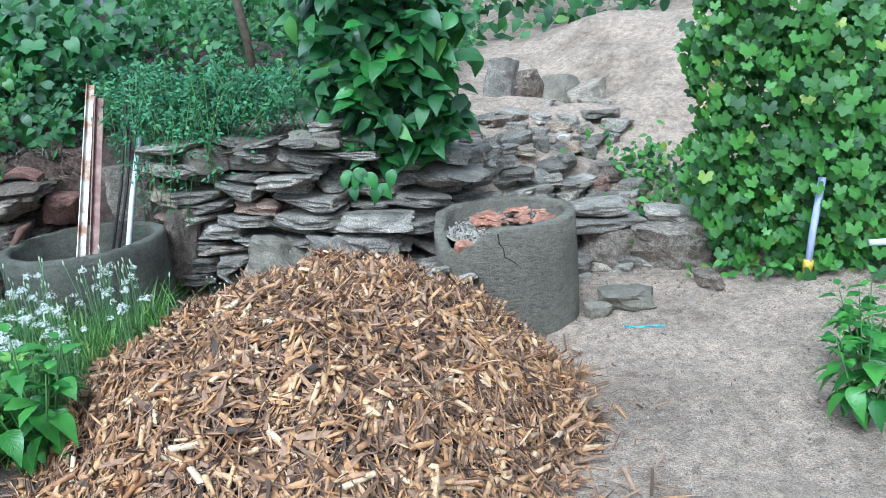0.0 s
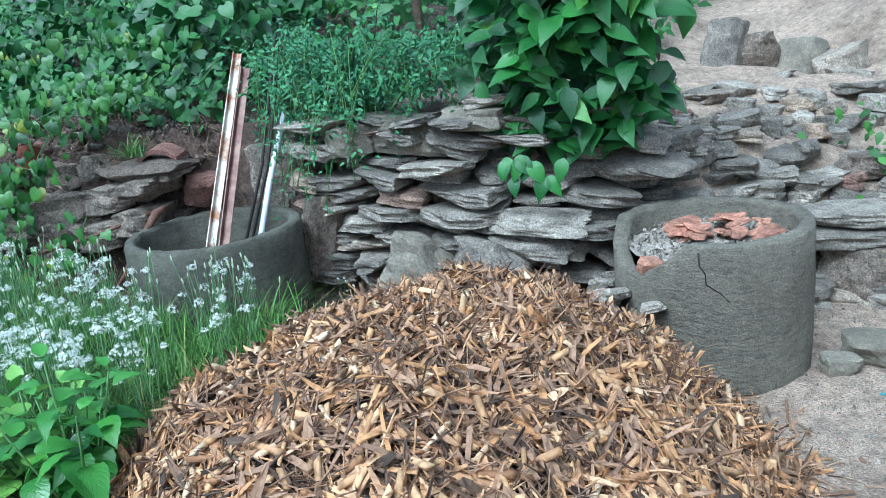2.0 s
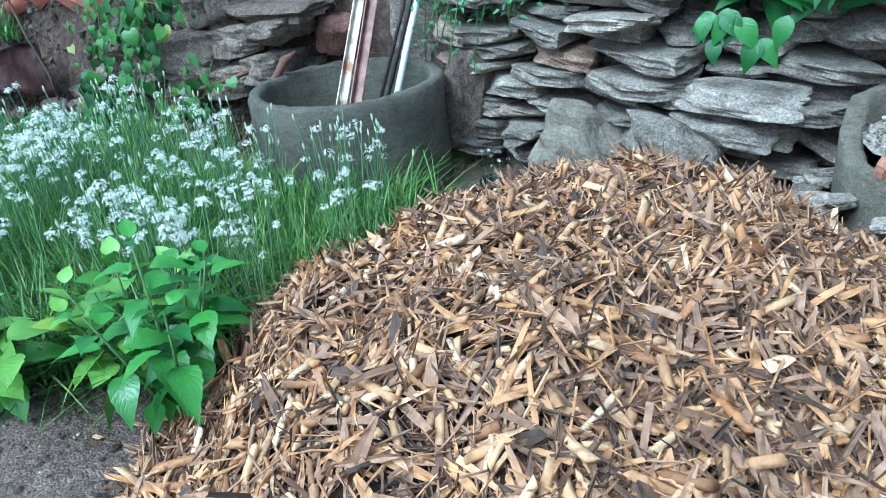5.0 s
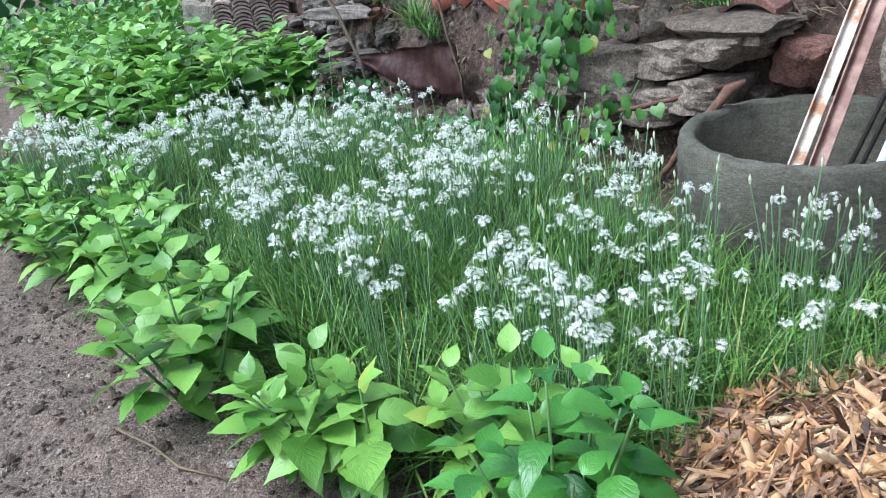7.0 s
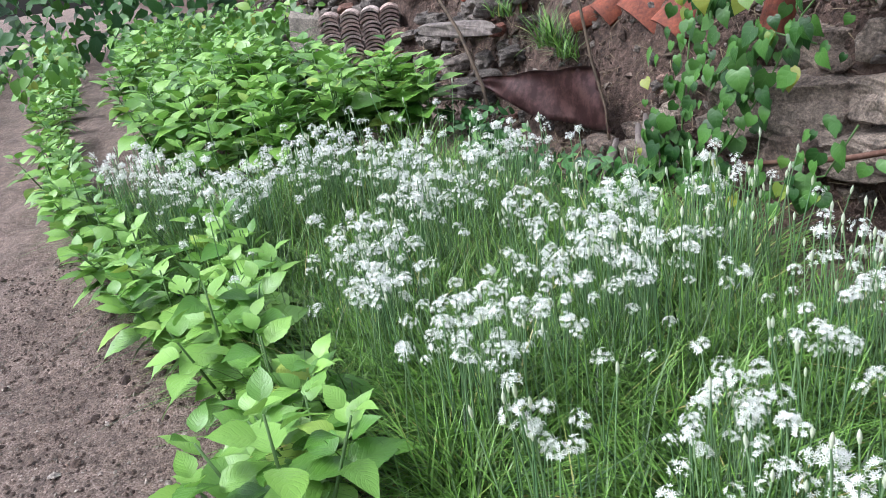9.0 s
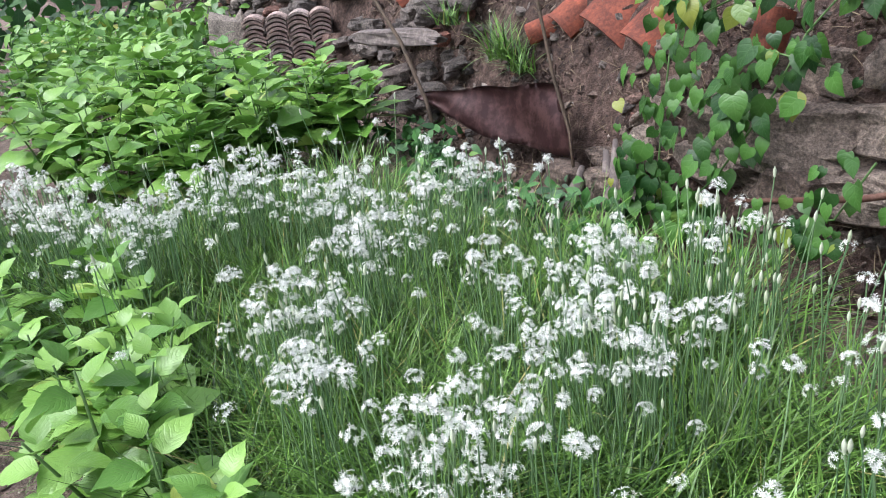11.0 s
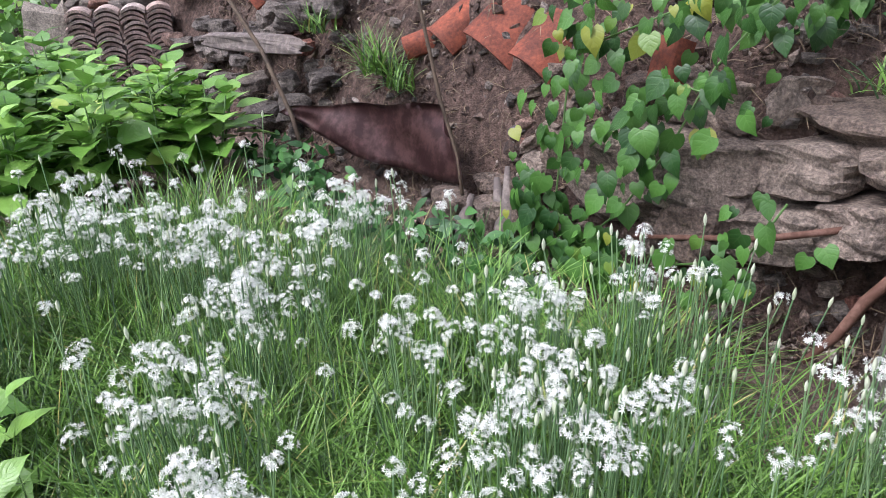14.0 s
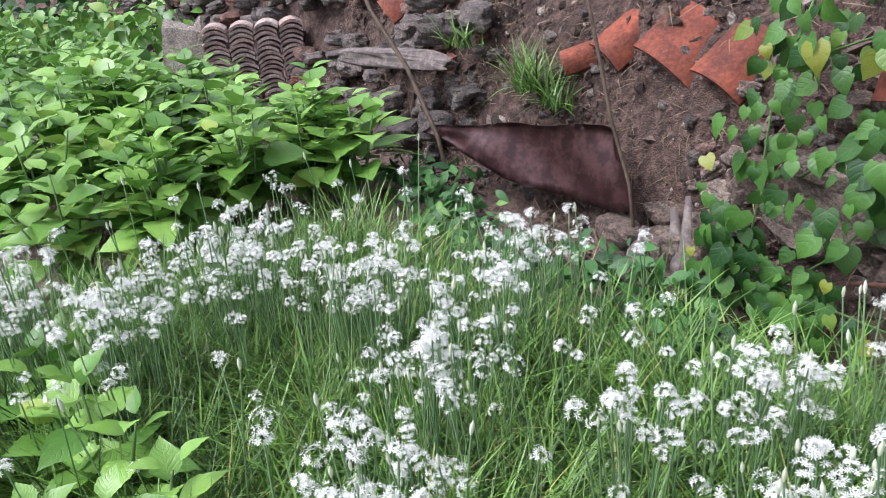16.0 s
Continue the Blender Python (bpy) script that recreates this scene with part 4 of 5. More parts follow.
def chip_pose(x, y, kind, lift=0.0):
    e = 0.03
    n = Vector((heap_z(x - e, y) - heap_z(x + e, y), heap_z(x, y - e) - heap_z(x, y + e), 2 * e)).normalized()
    n = (n + Vector([RND.gauss(0, 0.22) for _ in range(3)])).normalized()
    d = Vector([RND.gauss(0, 1) for _ in range(3)])
    d = (d - n * d.dot(n) * 0.85 + Vector((0, -0.15, -0.25))).normalized()
    m = frame_of((x - PC[0], y - PC[1], heap_z(x, y) + lift), d, n)
    if kind == "stick":
        w = RND.uniform(0.013, 0.030)
        L, h = min(0.14, w * RND.uniform(2.4, 6.5)), w * RND.uniform(0.8, 1.0)
    elif kind == "flat":
        L, w, h = RND.uniform(0.04, 0.19), RND.choice((RND.uniform(0.002, 0.005), RND.uniform(0.003, 0.008), RND.uniform(0.006, 0.02))), RND.uniform(0.008, 0.016)
    elif kind == "bark":
        L, w, h = RND.uniform(0.07, 0.24), RND.choice((RND.uniform(0.003, 0.008), RND.uniform(0.004, 0.012), RND.uniform(0.006, 0.018), RND.uniform(0.012, 0.034))), RND.uniform(0.004, 0.012)
    elif kind == "straw":
        L, w, h = RND.uniform(0.10, 0.26), RND.uniform(0.002, 0.005), RND.uniform(0.008, 0.014)
    else:
        L, w, h = RND.uniform(0.02, 0.05), RND.uniform(0.012, 0.024), RND.uniform(0.012, 0.02)
    return m @ Matrix.Diagonal((w, L, h, 1))


def heap_spot(limit=1.03):
    a, r = RND.uniform(0, 2 * math.pi), limit * math.sqrt(RND.random())
    rx, ry = heap_reach(PC[0] + math.cos(a), PC[1] + math.sin(a))
    return PC[0] + r * rx * math.cos(a), PC[1] + r * ry * math.sin(a)


for i in range(300):
    while True:
        x, y = heap_spot(0.97)
        if y < PC[1] + 0.55:
            break
    if i % 5 < 4:
        part("wood_chip", RND.choice(STICK_M), heap, chip_pose(x, y, "stick", 0.016))
    else:
        part("bark_strip", RND.choice(BARK_M), heap, chip_pose(x, y, "bark", 0.016))
sets, stalks = [], []
for k, count in (("stick", 1800), ("block", 350), ("flat", 8500), ("straw", 2600), ("bark", 8500)):
    for t in CHIP_T[k]:
        low = -0.012 if k in ("flat", "bark") else -0.008
        (stalks if k in ("stick", "block") else sets).append(gather(t, [chip_pose(*heap_spot(1.06), k, RND.uniform(low, 0.014)) for _ in range(count // 5)]))
litter = []
for i in range(420):
    a, r = RND.uniform(-1.4, 1.2) if i % 3 else RND.uniform(0, 6.28), 1.0 + abs(RND.gauss(0, 0.14))
    rx, ry = heap_reach(PC[0] + math.cos(a), PC[1] + math.sin(a))
    litter.append(chip_pose(PC[0] + r * rx * math.cos(a), PC[1] + r * ry * math.sin(a), "flat", 0.008))
sets.append(gather(CHIP_T["flat"][0], litter))
v, f, u, _ = join_sets(sets)
tagged(part("chip_litter", mesh_of("chip_litter", v, f, u, (M_CHIPS,)), heap), kind="stuff")
v, f, u, _ = join_sets(stalks)
tagged(part("stalk_litter", mesh_of("stalk_litter", v, f, u, (M_STALKS,), True), heap), kind="stuff")

# ---- garlic chives ----
ROW_X = [-9, -6.85, -5, -3.7, -2.6, -1.9, -1.2, -0.75, 0.0]
ROW_Y = [0.4, 0.42, 0.62, 0.9, 1.12, 1.3, 1.65, 1.95, 2.3]


def in_bed(x, y):
    if x > -0.95 + (y - 2.0) * 0.25 or x < np.interp(y, [0.6, 1.0, 1.15, 1.5, 2.0, 2.6], [-5.3, -5.0, -4.7, -4.5, -4.6, -4.5]):
        return False
    if x > -1.12 and y > 2.85:
        return False
    if -2.6 < x < -1.95 and y > 2.82:
        return False
    if y < np.interp(x, ROW_X, ROW_Y) + 0.10 or y > np.interp(x, WALL_X, WALL_Y) - float(np.interp(x, [-4.6, -4, -3.2, -2.6], [0.7, 0.58, 0.45, 0.35])):
        return False
    if (x - WL[0]) ** 2 + (y - WL[1]) ** 2 < 0.54 ** 2:
        return False
    return True


def bed_spot():
    while True:
        x, y = RND.uniform(-5.4, -0.8), RND.uniform(0.6, 3.2)
        if in_bed(x, y):
            return x, y


BLADES = [leaf_template(1.0, 0.016, "blade", 5, dr, 0.3, 0, i) for i, dr in enumerate((0.25, 0.55, 0.9, 1.2))]
CLUMPS = [bed_spot() for _ in range(330)]


def blade_pose():
    cx, cy = RND.choice(CLUMPS) if RND.random() < 0.85 else bed_spot()
    x, y = cx + RND.gauss(0, 0.055), cy + RND.gauss(0, 0.055)
    a, tilt = RND.uniform(0, 2 * math.pi), abs(RND.gauss(0, 0.35)) + 0.12
    d = Vector((math.cos(a) * math.sin(tilt), math.sin(a) * math.sin(tilt), math.cos(tilt)))
    n = Vector((-math.cos(a), -math.sin(a), 0.4))
    return frame_of((x, y, gz(x, y) - 0.01), d, n) @ Matrix.Diagonal((RND.uniform(0.25, 0.5), RND.uniform(0.2, 0.42), RND.uniform(0.22, 0.4), 1))


bed = thing("garlic_chive_bed", (0, 0, 0), "bed of garlic chives with white star flowers and green blades", "chives")
sets = [gather(b, [blade_pose() for _ in range(7500)]) for b in BLADES]
v, f, u, s = join_sets(sets)
tagged(part("foliage", mesh_of("foliage", v, f, u, (L_CHIVE,), True), bed, label="narrow green chive blades"), kind="stuff")


def umbel_arrays(seed, r, florets, height):
    """A chive flower stalk: stem, head of small six-petalled stars. Slots: stem, petals."""
    q = random.Random(seed)
    V, F, U, S = [], [], [], []
    lean = Vector((q.gauss(0, 0.05), q.gauss(0, 0.05), 1)) * height
    for i in range(4):
        s = i / 3
        p = Vector((lean.x * s * s, lean.y * s * s, lean.z * s))
        for k in range(3):
            a = k * 2.094
            V.append((p.x + 0.0021 * math.cos(a), p.y + 0.0021 * math.sin(a), p.z)), U.append((0.3, s))
    for i in range(3):
        for k in range(3):
            k2 = (k + 1) % 3
            F.append((i * 3 + k, i * 3 + k2, i * 3 + 3 + k2, i * 3 + 3 + k)), S.append(0)
    top = lean
    for j in range(florets):
        z = q.uniform(-0.1, 1)
        a = q.uniform(0, 6.283)
        c = math.sqrt(max(0, 1 - z * z))
        n = Vector((c * math.cos(a), c * math.sin(a), z))
        m = frame_of(top + n * r * q.uniform(0.6, 1.15), n.orthogonal(), n + Vector((0, 0, 0.2)))
        m = m @ Matrix.Rotation(q.uniform(0, 1), 4, "Z")
        size = q.uniform(0.0056, 0.0088)
        for k in range(6):
            b = k * math.pi / 3
            o = len(V)
            for rr, aa, zz in ((0.0, 0, 0), (0.55, -0.26, 0.16), (1.0, 0, 0.38), (0.55, 0.26, 0.16)):
                p = m @ Vector((rr * size * math.cos(b + aa), rr * size * math.sin(b + aa), zz * size))
                V.append(tuple(p)), U.append((0.3, rr))
            F.append((o, o + 1, o + 2, o + 3)), S.append(1)
    return np.array(V), np.array(F), np.array(U), np.array(S)


def bud_arrays(seed, height):
    q = random.Random(seed)
    V, F, U, S = umbel_arrays(seed, 0.01, 0, height)
    top = Vector((V[9:12].mean(0)))
    V, F, U, S = list(map(tuple, V)), list(map(tuple, F)), list(map(tuple, U)), list(S)
    o = len(V)
    for z, r in ((-0.004, 0.002), (0.007, 0.0046), (0.016, 0.004), (0.025, 0.0006)):
        for k in range(5):
            a = k * 1.2566
            V.append((top.x + r * math.cos(a), top.y + r * math.sin(a), top.z + z)), U.append((0.3, 0.5))
    for i in range(3):
        for k in range(5):
            k2 = (k + 1) % 5
            F.append((o + i * 5 + k, o + i * 5 + k2, o + i * 5 + 5 + k2, o + i * 5 + 5 + k)), S.append(1)
    return np.array(V), np.array(F), np.array(U), np.array(S)


UMB = [umbel_arrays(60 + i, 0.018 + 0.003 * (i % 3), 20 + 3 * (i % 4), 0.43 + 0.02 * (i % 4)) for i in range(8)]
BUD = [bud_arrays(80 + i, 0.45 + 0.03 * i) for i in range(4)]
UMB_M = [mesh_of("flower_stalk", v, f, u, (L_STALK, M_PETAL), True, s) for v, f, u, s in UMB]
BUD_M = [mesh_of("bud_stalk", v, f, u, (L_STALK, M_BUD), True, s) for v, f, u, s in BUD]
# flowering drifts inside the bed
DRIFTS = [(-4.58, 0.9, 0.18), (-4.18, 1.11, 0.16), (-4.01, 1.75, 0.19), (-3.87, 1.35, 0.17), (-3.65, 1.95, 0.19), (-3.54, 2.47, 0.13), (-3.33, 2.2, 0.1), (-3.14, 1.88, 0.16), (-2.87, 1.59, 0.16),
          (-2.73, 2.09, 0.08), (-2.63, 2.43, 0.13), (-2.58, 1.52, 0.09), (-2.54, 2.75, 0.04), (-2.3, 2.13, 0.18), (-2.23, 1.68, 0.16), (-2.13, 2.32, 0.06), (-1.91, 2.94, 0.04), (-1.86, 2.61, 0.15),
          (-2.05, 1.78, 0.04), (-1.75, 3.0, 0.08), (-1.73, 1.51, 0.06), (-1.71, 2.26, 0.07), (-1.58, 1.91, 0.14), (-1.56, 2.61, 0.05), (-1.5, 2.36, 0.07), (-1.37, 1.7, 0.06), (-1.29, 1.92, 0.11),
          (-1.28, 2.36, 0.05), (-1.27, 2.78, 0.08), (-1.16, 2.14, 0.05), (-1.12, 2.9, 0.08), (-1.05, 1.98, 0.04), (-0.98, 2.39, 0.05)]
SHARES = [d[2] ** 1.7 for d in DRIFTS]
placed, rest = 0, {}
for i in range(1500):
    while True:
        if RND.random() < 0.84:
            c = RND.choices(DRIFTS, SHARES)[0]
            x, y = c[0] + RND.gauss(0, c[2] * 0.50), c[1] + RND.gauss(0, c[2] * 0.50)
        else:
            x, y = bed_spot()
        if in_bed(x, y):
            break
    if i < 55:
        x, y = -2.42 + RND.gauss(0, 0.13), 2.68 + RND.gauss(0, 0.09)
    bud = i < 50 or RND.random() < (0.55 if (x > -2.3 and y > 2.5) else 0.22)
    k = RND.randrange(4 if bud else 8)
    m = Matrix.Translation((x, y, gz(x, y))) @ Matrix.Rotation(RND.uniform(0, 6.28), 4, "Z") @ Matrix.Rotation(RND.gauss(0, 0.09), 4, "X") @ Matrix.Scale(RND.uniform(0.82, 1.12), 4)
    if placed < 300 and -3.2 < x < -1.0:
        part("bud_stalk" if bud else "flower_stalk", (BUD_M if bud else UMB_M)[k], bed, m)
        placed += 1
    else:
        rest.setdefault((bud, k), []).append(m)
for bud in (False, True):
    V, F, U, S, o = [], [], [], [], 0
    for (b, k), ms in rest.items():
        if b == bud:
            v0, f0, u0, s0 = (BUD if b else UMB)[k]
            v, f, u = gather((v0, f0, u0), ms)
            V.append(v), F.append(f + o), U.append(u), S.append(np.tile(s0, len(ms)))
            o += len(v)
    tagged(part("bud_growth" if bud else "blossom", mesh_of("blossom", np.concatenate(V), np.concatenate(F), np.concatenate(U), (L_STALKS, M_BUD if bud else M_PETAL), True, np.concatenate(S)), bed), kind="stuff")

# ---- perilla plants ----
PL = [leaf_mesh("leaf", leaf_template(1.0, 0.70, "pointed", 13, 0.16 + 0.12 * i, 0.22, 0.014, 30 + i, 0.035), L_PERILLA) for i in range(4)]


def perilla(at, height, size, seed, label, nodes=5, leaves=None, shoots=3, sag=0.0):
    q = random.Random(seed)
    p = thing("perilla_plant", at, label, "perilla plant", "perilla plants", q.uniform(0, 360))
    stems = [(Vector((0, 0, 0)), height)]
    for _ in range(shoots):
        a = q.uniform(0, 6.28)
        stems.append((Vector((0.07 * math.cos(a), 0.07 * math.sin(a), 0)), height * q.uniform(0.7, 0.92)))
    for base, h in stems:
        tip = Vector((base.x * 2.4, base.y * 2.4, h))
        part("stem", tube_mesh("stem", [base * 0.2, base * 1.3 + Vector((0, 0, h * 0.5)), tip], [0.006, 0.005, 0.003], M_STEM, 5), p)
        turn = q.uniform(0, 6.28)
        for i in range(nodes):
            s = 0.35 + 0.65 * i / (nodes - 1)
            c = base * (0.2 + 2.2 * s) + Vector((0, 0, h * s))
            turn += math.pi / 2 + q.uniform(-0.3, 0.3)
            k = (0.7, 0.95, 1.0, 0.8, 0.62, 0.45)[min(i, 5)] * size * q.uniform(0.85, 1.12)
            up = (-0.15, 0.1, 0.25, 0.45, 0.8, 1.0)[min(i, 5)] + q.uniform(-0.25, 0.25) - sag
            for side in (0, math.pi):
                a = turn + side
                d = Vector((math.cos(a), math.sin(a), up))
                n = Vector((-math.cos(a) * up, -math.sin(a) * up, 1)) + Vector((q.gauss(0, 0.32), q.gauss(0, 0.32), 0))
                out = 0.03 + 0.25 * k
                part("leaf", q.choice(leaves or PL), p, frame_of(c + d.normalized() * out * 0.5, d, n, k))
    return p


PLD = [leaf_mesh("leaf", leaf_template(1.0, 0.62, "pointed", 13, 0.35 + 0.15 * i, 0.3, 0.018, 50 + i, 0.035), L_PERILLA_DEEP) for i in range(4)]
VAR = []
for i, (x, y, h, s) in enumerate(((-1.24, 1.66, 0.44, 0.16), (-1.66, 1.32, 0.34, 0.16), (-2.3, 1.2, 0.36, 0.16), (-0.98, 1.57, 0.60, 0.15))):
    VAR.append(perilla((x, y, gz(x, y)), h, s, 900 + i, ("deep green glossy perilla plant beside the wood chips" if i == 3 else "bright green perilla plant with broad toothed leaves beside the chives"), 6, PLD if i == 3 else None, 6 if i == 3 else 3, 0.4 if i == 3 else 0.1))
for i, (x, y) in enumerate(((-2.08, 1.08), (-1.47, 1.37), (-2.62, 1.16), (-2.9, 1.06), (-3.2, 1.0), (-3.5, 0.94), (-3.8, 0.88), (-4.15, 0.8), (-4.5, 0.72), (-4.85, 0.64), (-5.3, 0.55), (-5.7, 0.45), (-6.1, 0.42), (-6.6, 0.42), (-7.1, 0.42), (-7.7, 0.42), (-8.3, 0.42), (-8.9, 0.42), (-3.62, 1.22), (-4.0, 1.15), (-3.2, 1.18), (-7.0, -0.55), (-8.0, -0.5), (-9.0, -0.6), (2.4, 1.95), (2.62, 2.4))):
    c = copy_thing(VAR[3 if x > 2 else (0, 1, 2)[i % 3]], pose(x, y, gz(x, y), 0, 0, i * 77))
    if -3.3 < x < -1.6:
        c.scale = (1.06, 1.06, 1.1)
    if x > 2:
        c.scale = (0.8, 0.8, 0.85)
        tagged(c, "dark green broad-leaved plant at the edge of the yard", "perilla plant")
TALL = [perilla((x, y, gz(x, y)), h, 0.205, 950 + i, "tall bright green perilla plant in a dense patch", 6) for i, (x, y, h) in enumerate(((-4.92, 1.75, 0.60), (-5.05, 2.15, 0.66), (-5.15, 2.5, 0.50)))]
n = 0
for i in range(600):
    x, y = RND.uniform(-10, -4.85), RND.uniform(1.05, 2.75)
    if y < 1.5 + (x + 4.5) * 0.3 or n >= 52 or (x < -7 and (y > 2.3 or RND.random() < 0.5)) or (x < -5.6 and y > 2.55):
        continue
    n += 1
    c = copy_thing(TALL[n % 3], pose(x, y, gz(x, y), 0, 0, RND.uniform(0, 360)))
    k = RND.uniform(0.95, 1.2)
    c.scale = (k, k, k * (0.74 if y > 2.1 else 0.95))
for c in TALL:
    tagged(c, group="perilla patch")

# ---- climbers, shrubs and bank greenery ----
HL = [leaf_mesh("leaf", leaf_template(1.0, 1.0, "heart", 9, 0.16 + 0.12 * i, 0.10, 0.006, i), L_HEART) for i in range(3)]


def wall_vine(at, spots, label):
    p = thing("heart_leaved_vine", at, label, "vine")
    for pts in spots:
        P = [Vector(q) for q in pts]
        part("stem", tube_mesh("stem", [v - Vector(at) for v in P], 0.004, M_STEM, 5), p)
        for a, b in zip(P, P[1:]):
            for _ in range(max(2, int((b - a).length / 0.0115))):
                c = a.lerp(b, RND.random()) + Vector((RND.gauss(0, 0.07), RND.uniform(-0.14, 0.04), RND.gauss(0, 0.05)))
                n = Vector((RND.gauss(0.05, 0.5), -1, RND.gauss(0.5, 0.5)))
                d = Vector((RND.gauss(0, 0.5), -0.35, -1))
                part("leaf", RND.choice(HL), p, frame_of(c - Vector(at), d, n, RND.choice((RND.uniform(0.03, 0.055), RND.uniform(0.05, 0.09)))) @ Matrix.Diagonal((RND.uniform(0.78, 1.08), 1, RND.uniform(0.6, 1.9), 1)))
    return p


wall_vine((-3.1, 3.2, 0.45), [[(-3.25, 3.18, 0.45), (-3.22, 3.18, 0.8), (-3.25, 3.25, 1.1), (-3.2, 3.35, 1.45)], [(-3.15, 3.18, 0.5), (-2.95, 3.18, 0.7), (-2.8, 3.22, 0.95), (-2.72, 3.3, 1.2), (-2.6, 3.4, 1.4)],
                              [(-3.25, 3.3, 1.2), (-2.9, 3.35, 1.35), (-2.5, 3.5, 1.5)], [(-3.3, 3.15, 0.75), (-3.1, 3.15, 0.55), (-2.75, 3.12, 0.55)], [(-3.1, 3.2, 0.9), (-2.85, 3.25, 1.15), (-2.65, 3.3, 1.1)], [(-3.3, 3.15, 0.6), (-3.2, 3.15, 0.5), (-2.95, 3.12, 0.5)]], "heart-leaved green vine with a few yellowing leaves on the bank")
wall_vine((-2.45, 3.3, 0.6), [[(-2.7, 3.14, 0.60), (-2.5, 3.2, 0.66), (-2.42, 3.25, 0.85)]], "small heart-leaved vine shoot across the stones")
wall_vine((-3.0, 3.9, 1.3), [[(-3.6, 3.75, 1.35), (-3.0, 3.75, 1.55), (-2.3, 3.85, 1.5)], [(-3.4, 3.9, 1.7), (-2.9, 3.9, 1.85), (-2.3, 4.0, 1.75)], [(-2.7, 3.6, 1.2), (-2.5, 3.65, 1.4), (-2.2, 3.9, 1.6)]], "large-leaved dark green vine covering the top of the bank")

SL = [leaf_mesh("leaf", leaf_template(1.0, 0.62, "pointed", 8, 0.35 + 0.15 * i, 0.2, 0.015, 70 + i), L_SHRUB) for i in range(3)]
shrub = thing("broadleaf_shrub", (0.28, 4.16, gz(0.28, 4.16)), "dark glossy broad-leaved shrub hanging over the stone wall", "shrub")
sb = Vector((0.28, 4.16, gz(0.28, 4.16)))
part("trunk", tube_mesh("trunk", [(0, 0, -0.05), (0.02, -0.05, 0.5), (0.0, -0.1, 1.6)], [0.03, 0.024, 0.012], M_BARK, 8), shrub)
for i in range(26):
    a = RND.uniform(0, 6.28)
    h = RND.uniform(1.0, 2.0)
    tip = Vector((0.5 * math.cos(a) * RND.uniform(0.5, 1), -0.18 + 0.32 * math.sin(a), h + RND.uniform(-0.25, 0.3)))
    root = Vector((0.01, -0.05, min(h, 1.5)))
    mid = root.lerp(tip, 0.5) + Vector((0, 0, 0.1))
    part("limb", tube_mesh("limb", [root, mid, tip], [0.009, 0.006, 0.003], M_STEM, 5), shrub)
    for k in range(11):
        c = (mid.lerp(tip, RND.uniform(-0.3, 1.1))) + Vector([RND.gauss(0, 0.06) for _ in range(3)])
        d = Vector((RND.gauss(0, 0.9), -0.5 + RND.gauss(0, 0.4), RND.uniform(-0.9, 0.35)))
        part("leaf", RND.choice(SL), shrub, frame_of(c, d, (RND.gauss(0, 0.4), -0.7, 0.8), RND.uniform(0.12, 0.2)))
ms = []
for k in range(1000):
    a, h = RND.uniform(0, 6.28), RND.uniform(0.86, 2.3)
    r = RND.uniform(0.3, 1.0) * (0.30 + 0.32 * math.sin(math.pi * min(max(h - 0.75, 0), 0.9) / 1.4))
    c = Vector((r * math.cos(a) - 0.03, -0.2 + 0.6 * r * math.sin(a), h - 0.1))
    ms.append(frame_of(c, (RND.gauss(0, 0.9), -0.5 + RND.gauss(0, 0.3), RND.uniform(-0.9, 0.35)), (RND.gauss(0, 0.5), -0.6, 0.8), RND.uniform(0.10, 0.19)))
v, f, u = gather(leaf_template(1.0, 0.58, "pointed", 6, 0.4, 0.2), ms)
tagged(part("foliage", mesh_of("foliage", v, f, u, (L_SHRUBS,), True), shrub), kind="stuff")
for k in range(12):
    part("leaf", RND.choice(SL), shrub, frame_of(Vector((0.09 + RND.gauss(0, 0.09), 3.58, 0.97 + RND.gauss(0, 0.05))) - sb, (RND.gauss(0, 0.7), -0.5, -0.8), (0, -0.8, 0.6), RND.uniform(0.09, 0.14)), "bright green young leaf")

# small-leaved shrub spilling over the wall
spill = thing("spilling_shrub", (-1.1, 3.9, gz(-1.1, 3.9)), "blue-green small-leaved shrub spilling over the wall", "shrub")
so = Vector((-1.1, 3.9, gz(-1.1, 3.9)))
T_SMALL = leaf_template(1.0, 0.5, "oval", 3, 0.3, 0.2)
ms = []
for i in range(150):
    x = RND.uniform(-1.75, -0.45)
    a = Vector((x, 4.05 + RND.uniform(-0.1, 0.4) + 0.3 * (x < -1.4), 1.3 + RND.uniform(0, 0.3)))
    b = a + Vector((RND.gauss(0, 0.12), -0.2, RND.uniform(0.0, 0.28)))
    c = b + Vector((RND.gauss(0, 0.1), RND.uniform(-0.3, -0.1), -RND.uniform(0.1, 0.8) * (1.0 if x < -0.9 else 0.55)))
    part("twig", tube_mesh("twig", [a - so, b - so, c - so], 0.003, M_STEM, 4), spill)
    for k in range(44):
        s = RND.random()
        p = a.lerp(b, s * 2) if s < 0.5 else b.lerp(c, s * 2 - 1)
        p = p + Vector([RND.gauss(0, 0.03) for _ in range(3)]) - so
        ms.append(frame_of(p, [RND.gauss(0, 1), RND.gauss(-0.3, 0.7), RND.gauss(0, 0.6)], (RND.gauss(0, 0.4), -0.6, 0.8), RND.uniform(0.025, 0.05)))
v, f, u = gather(T_SMALL, ms)
tagged(part("foliage", mesh_of("foliage", v, f, u, (L_SMALL,), True), spill), kind="stuff")


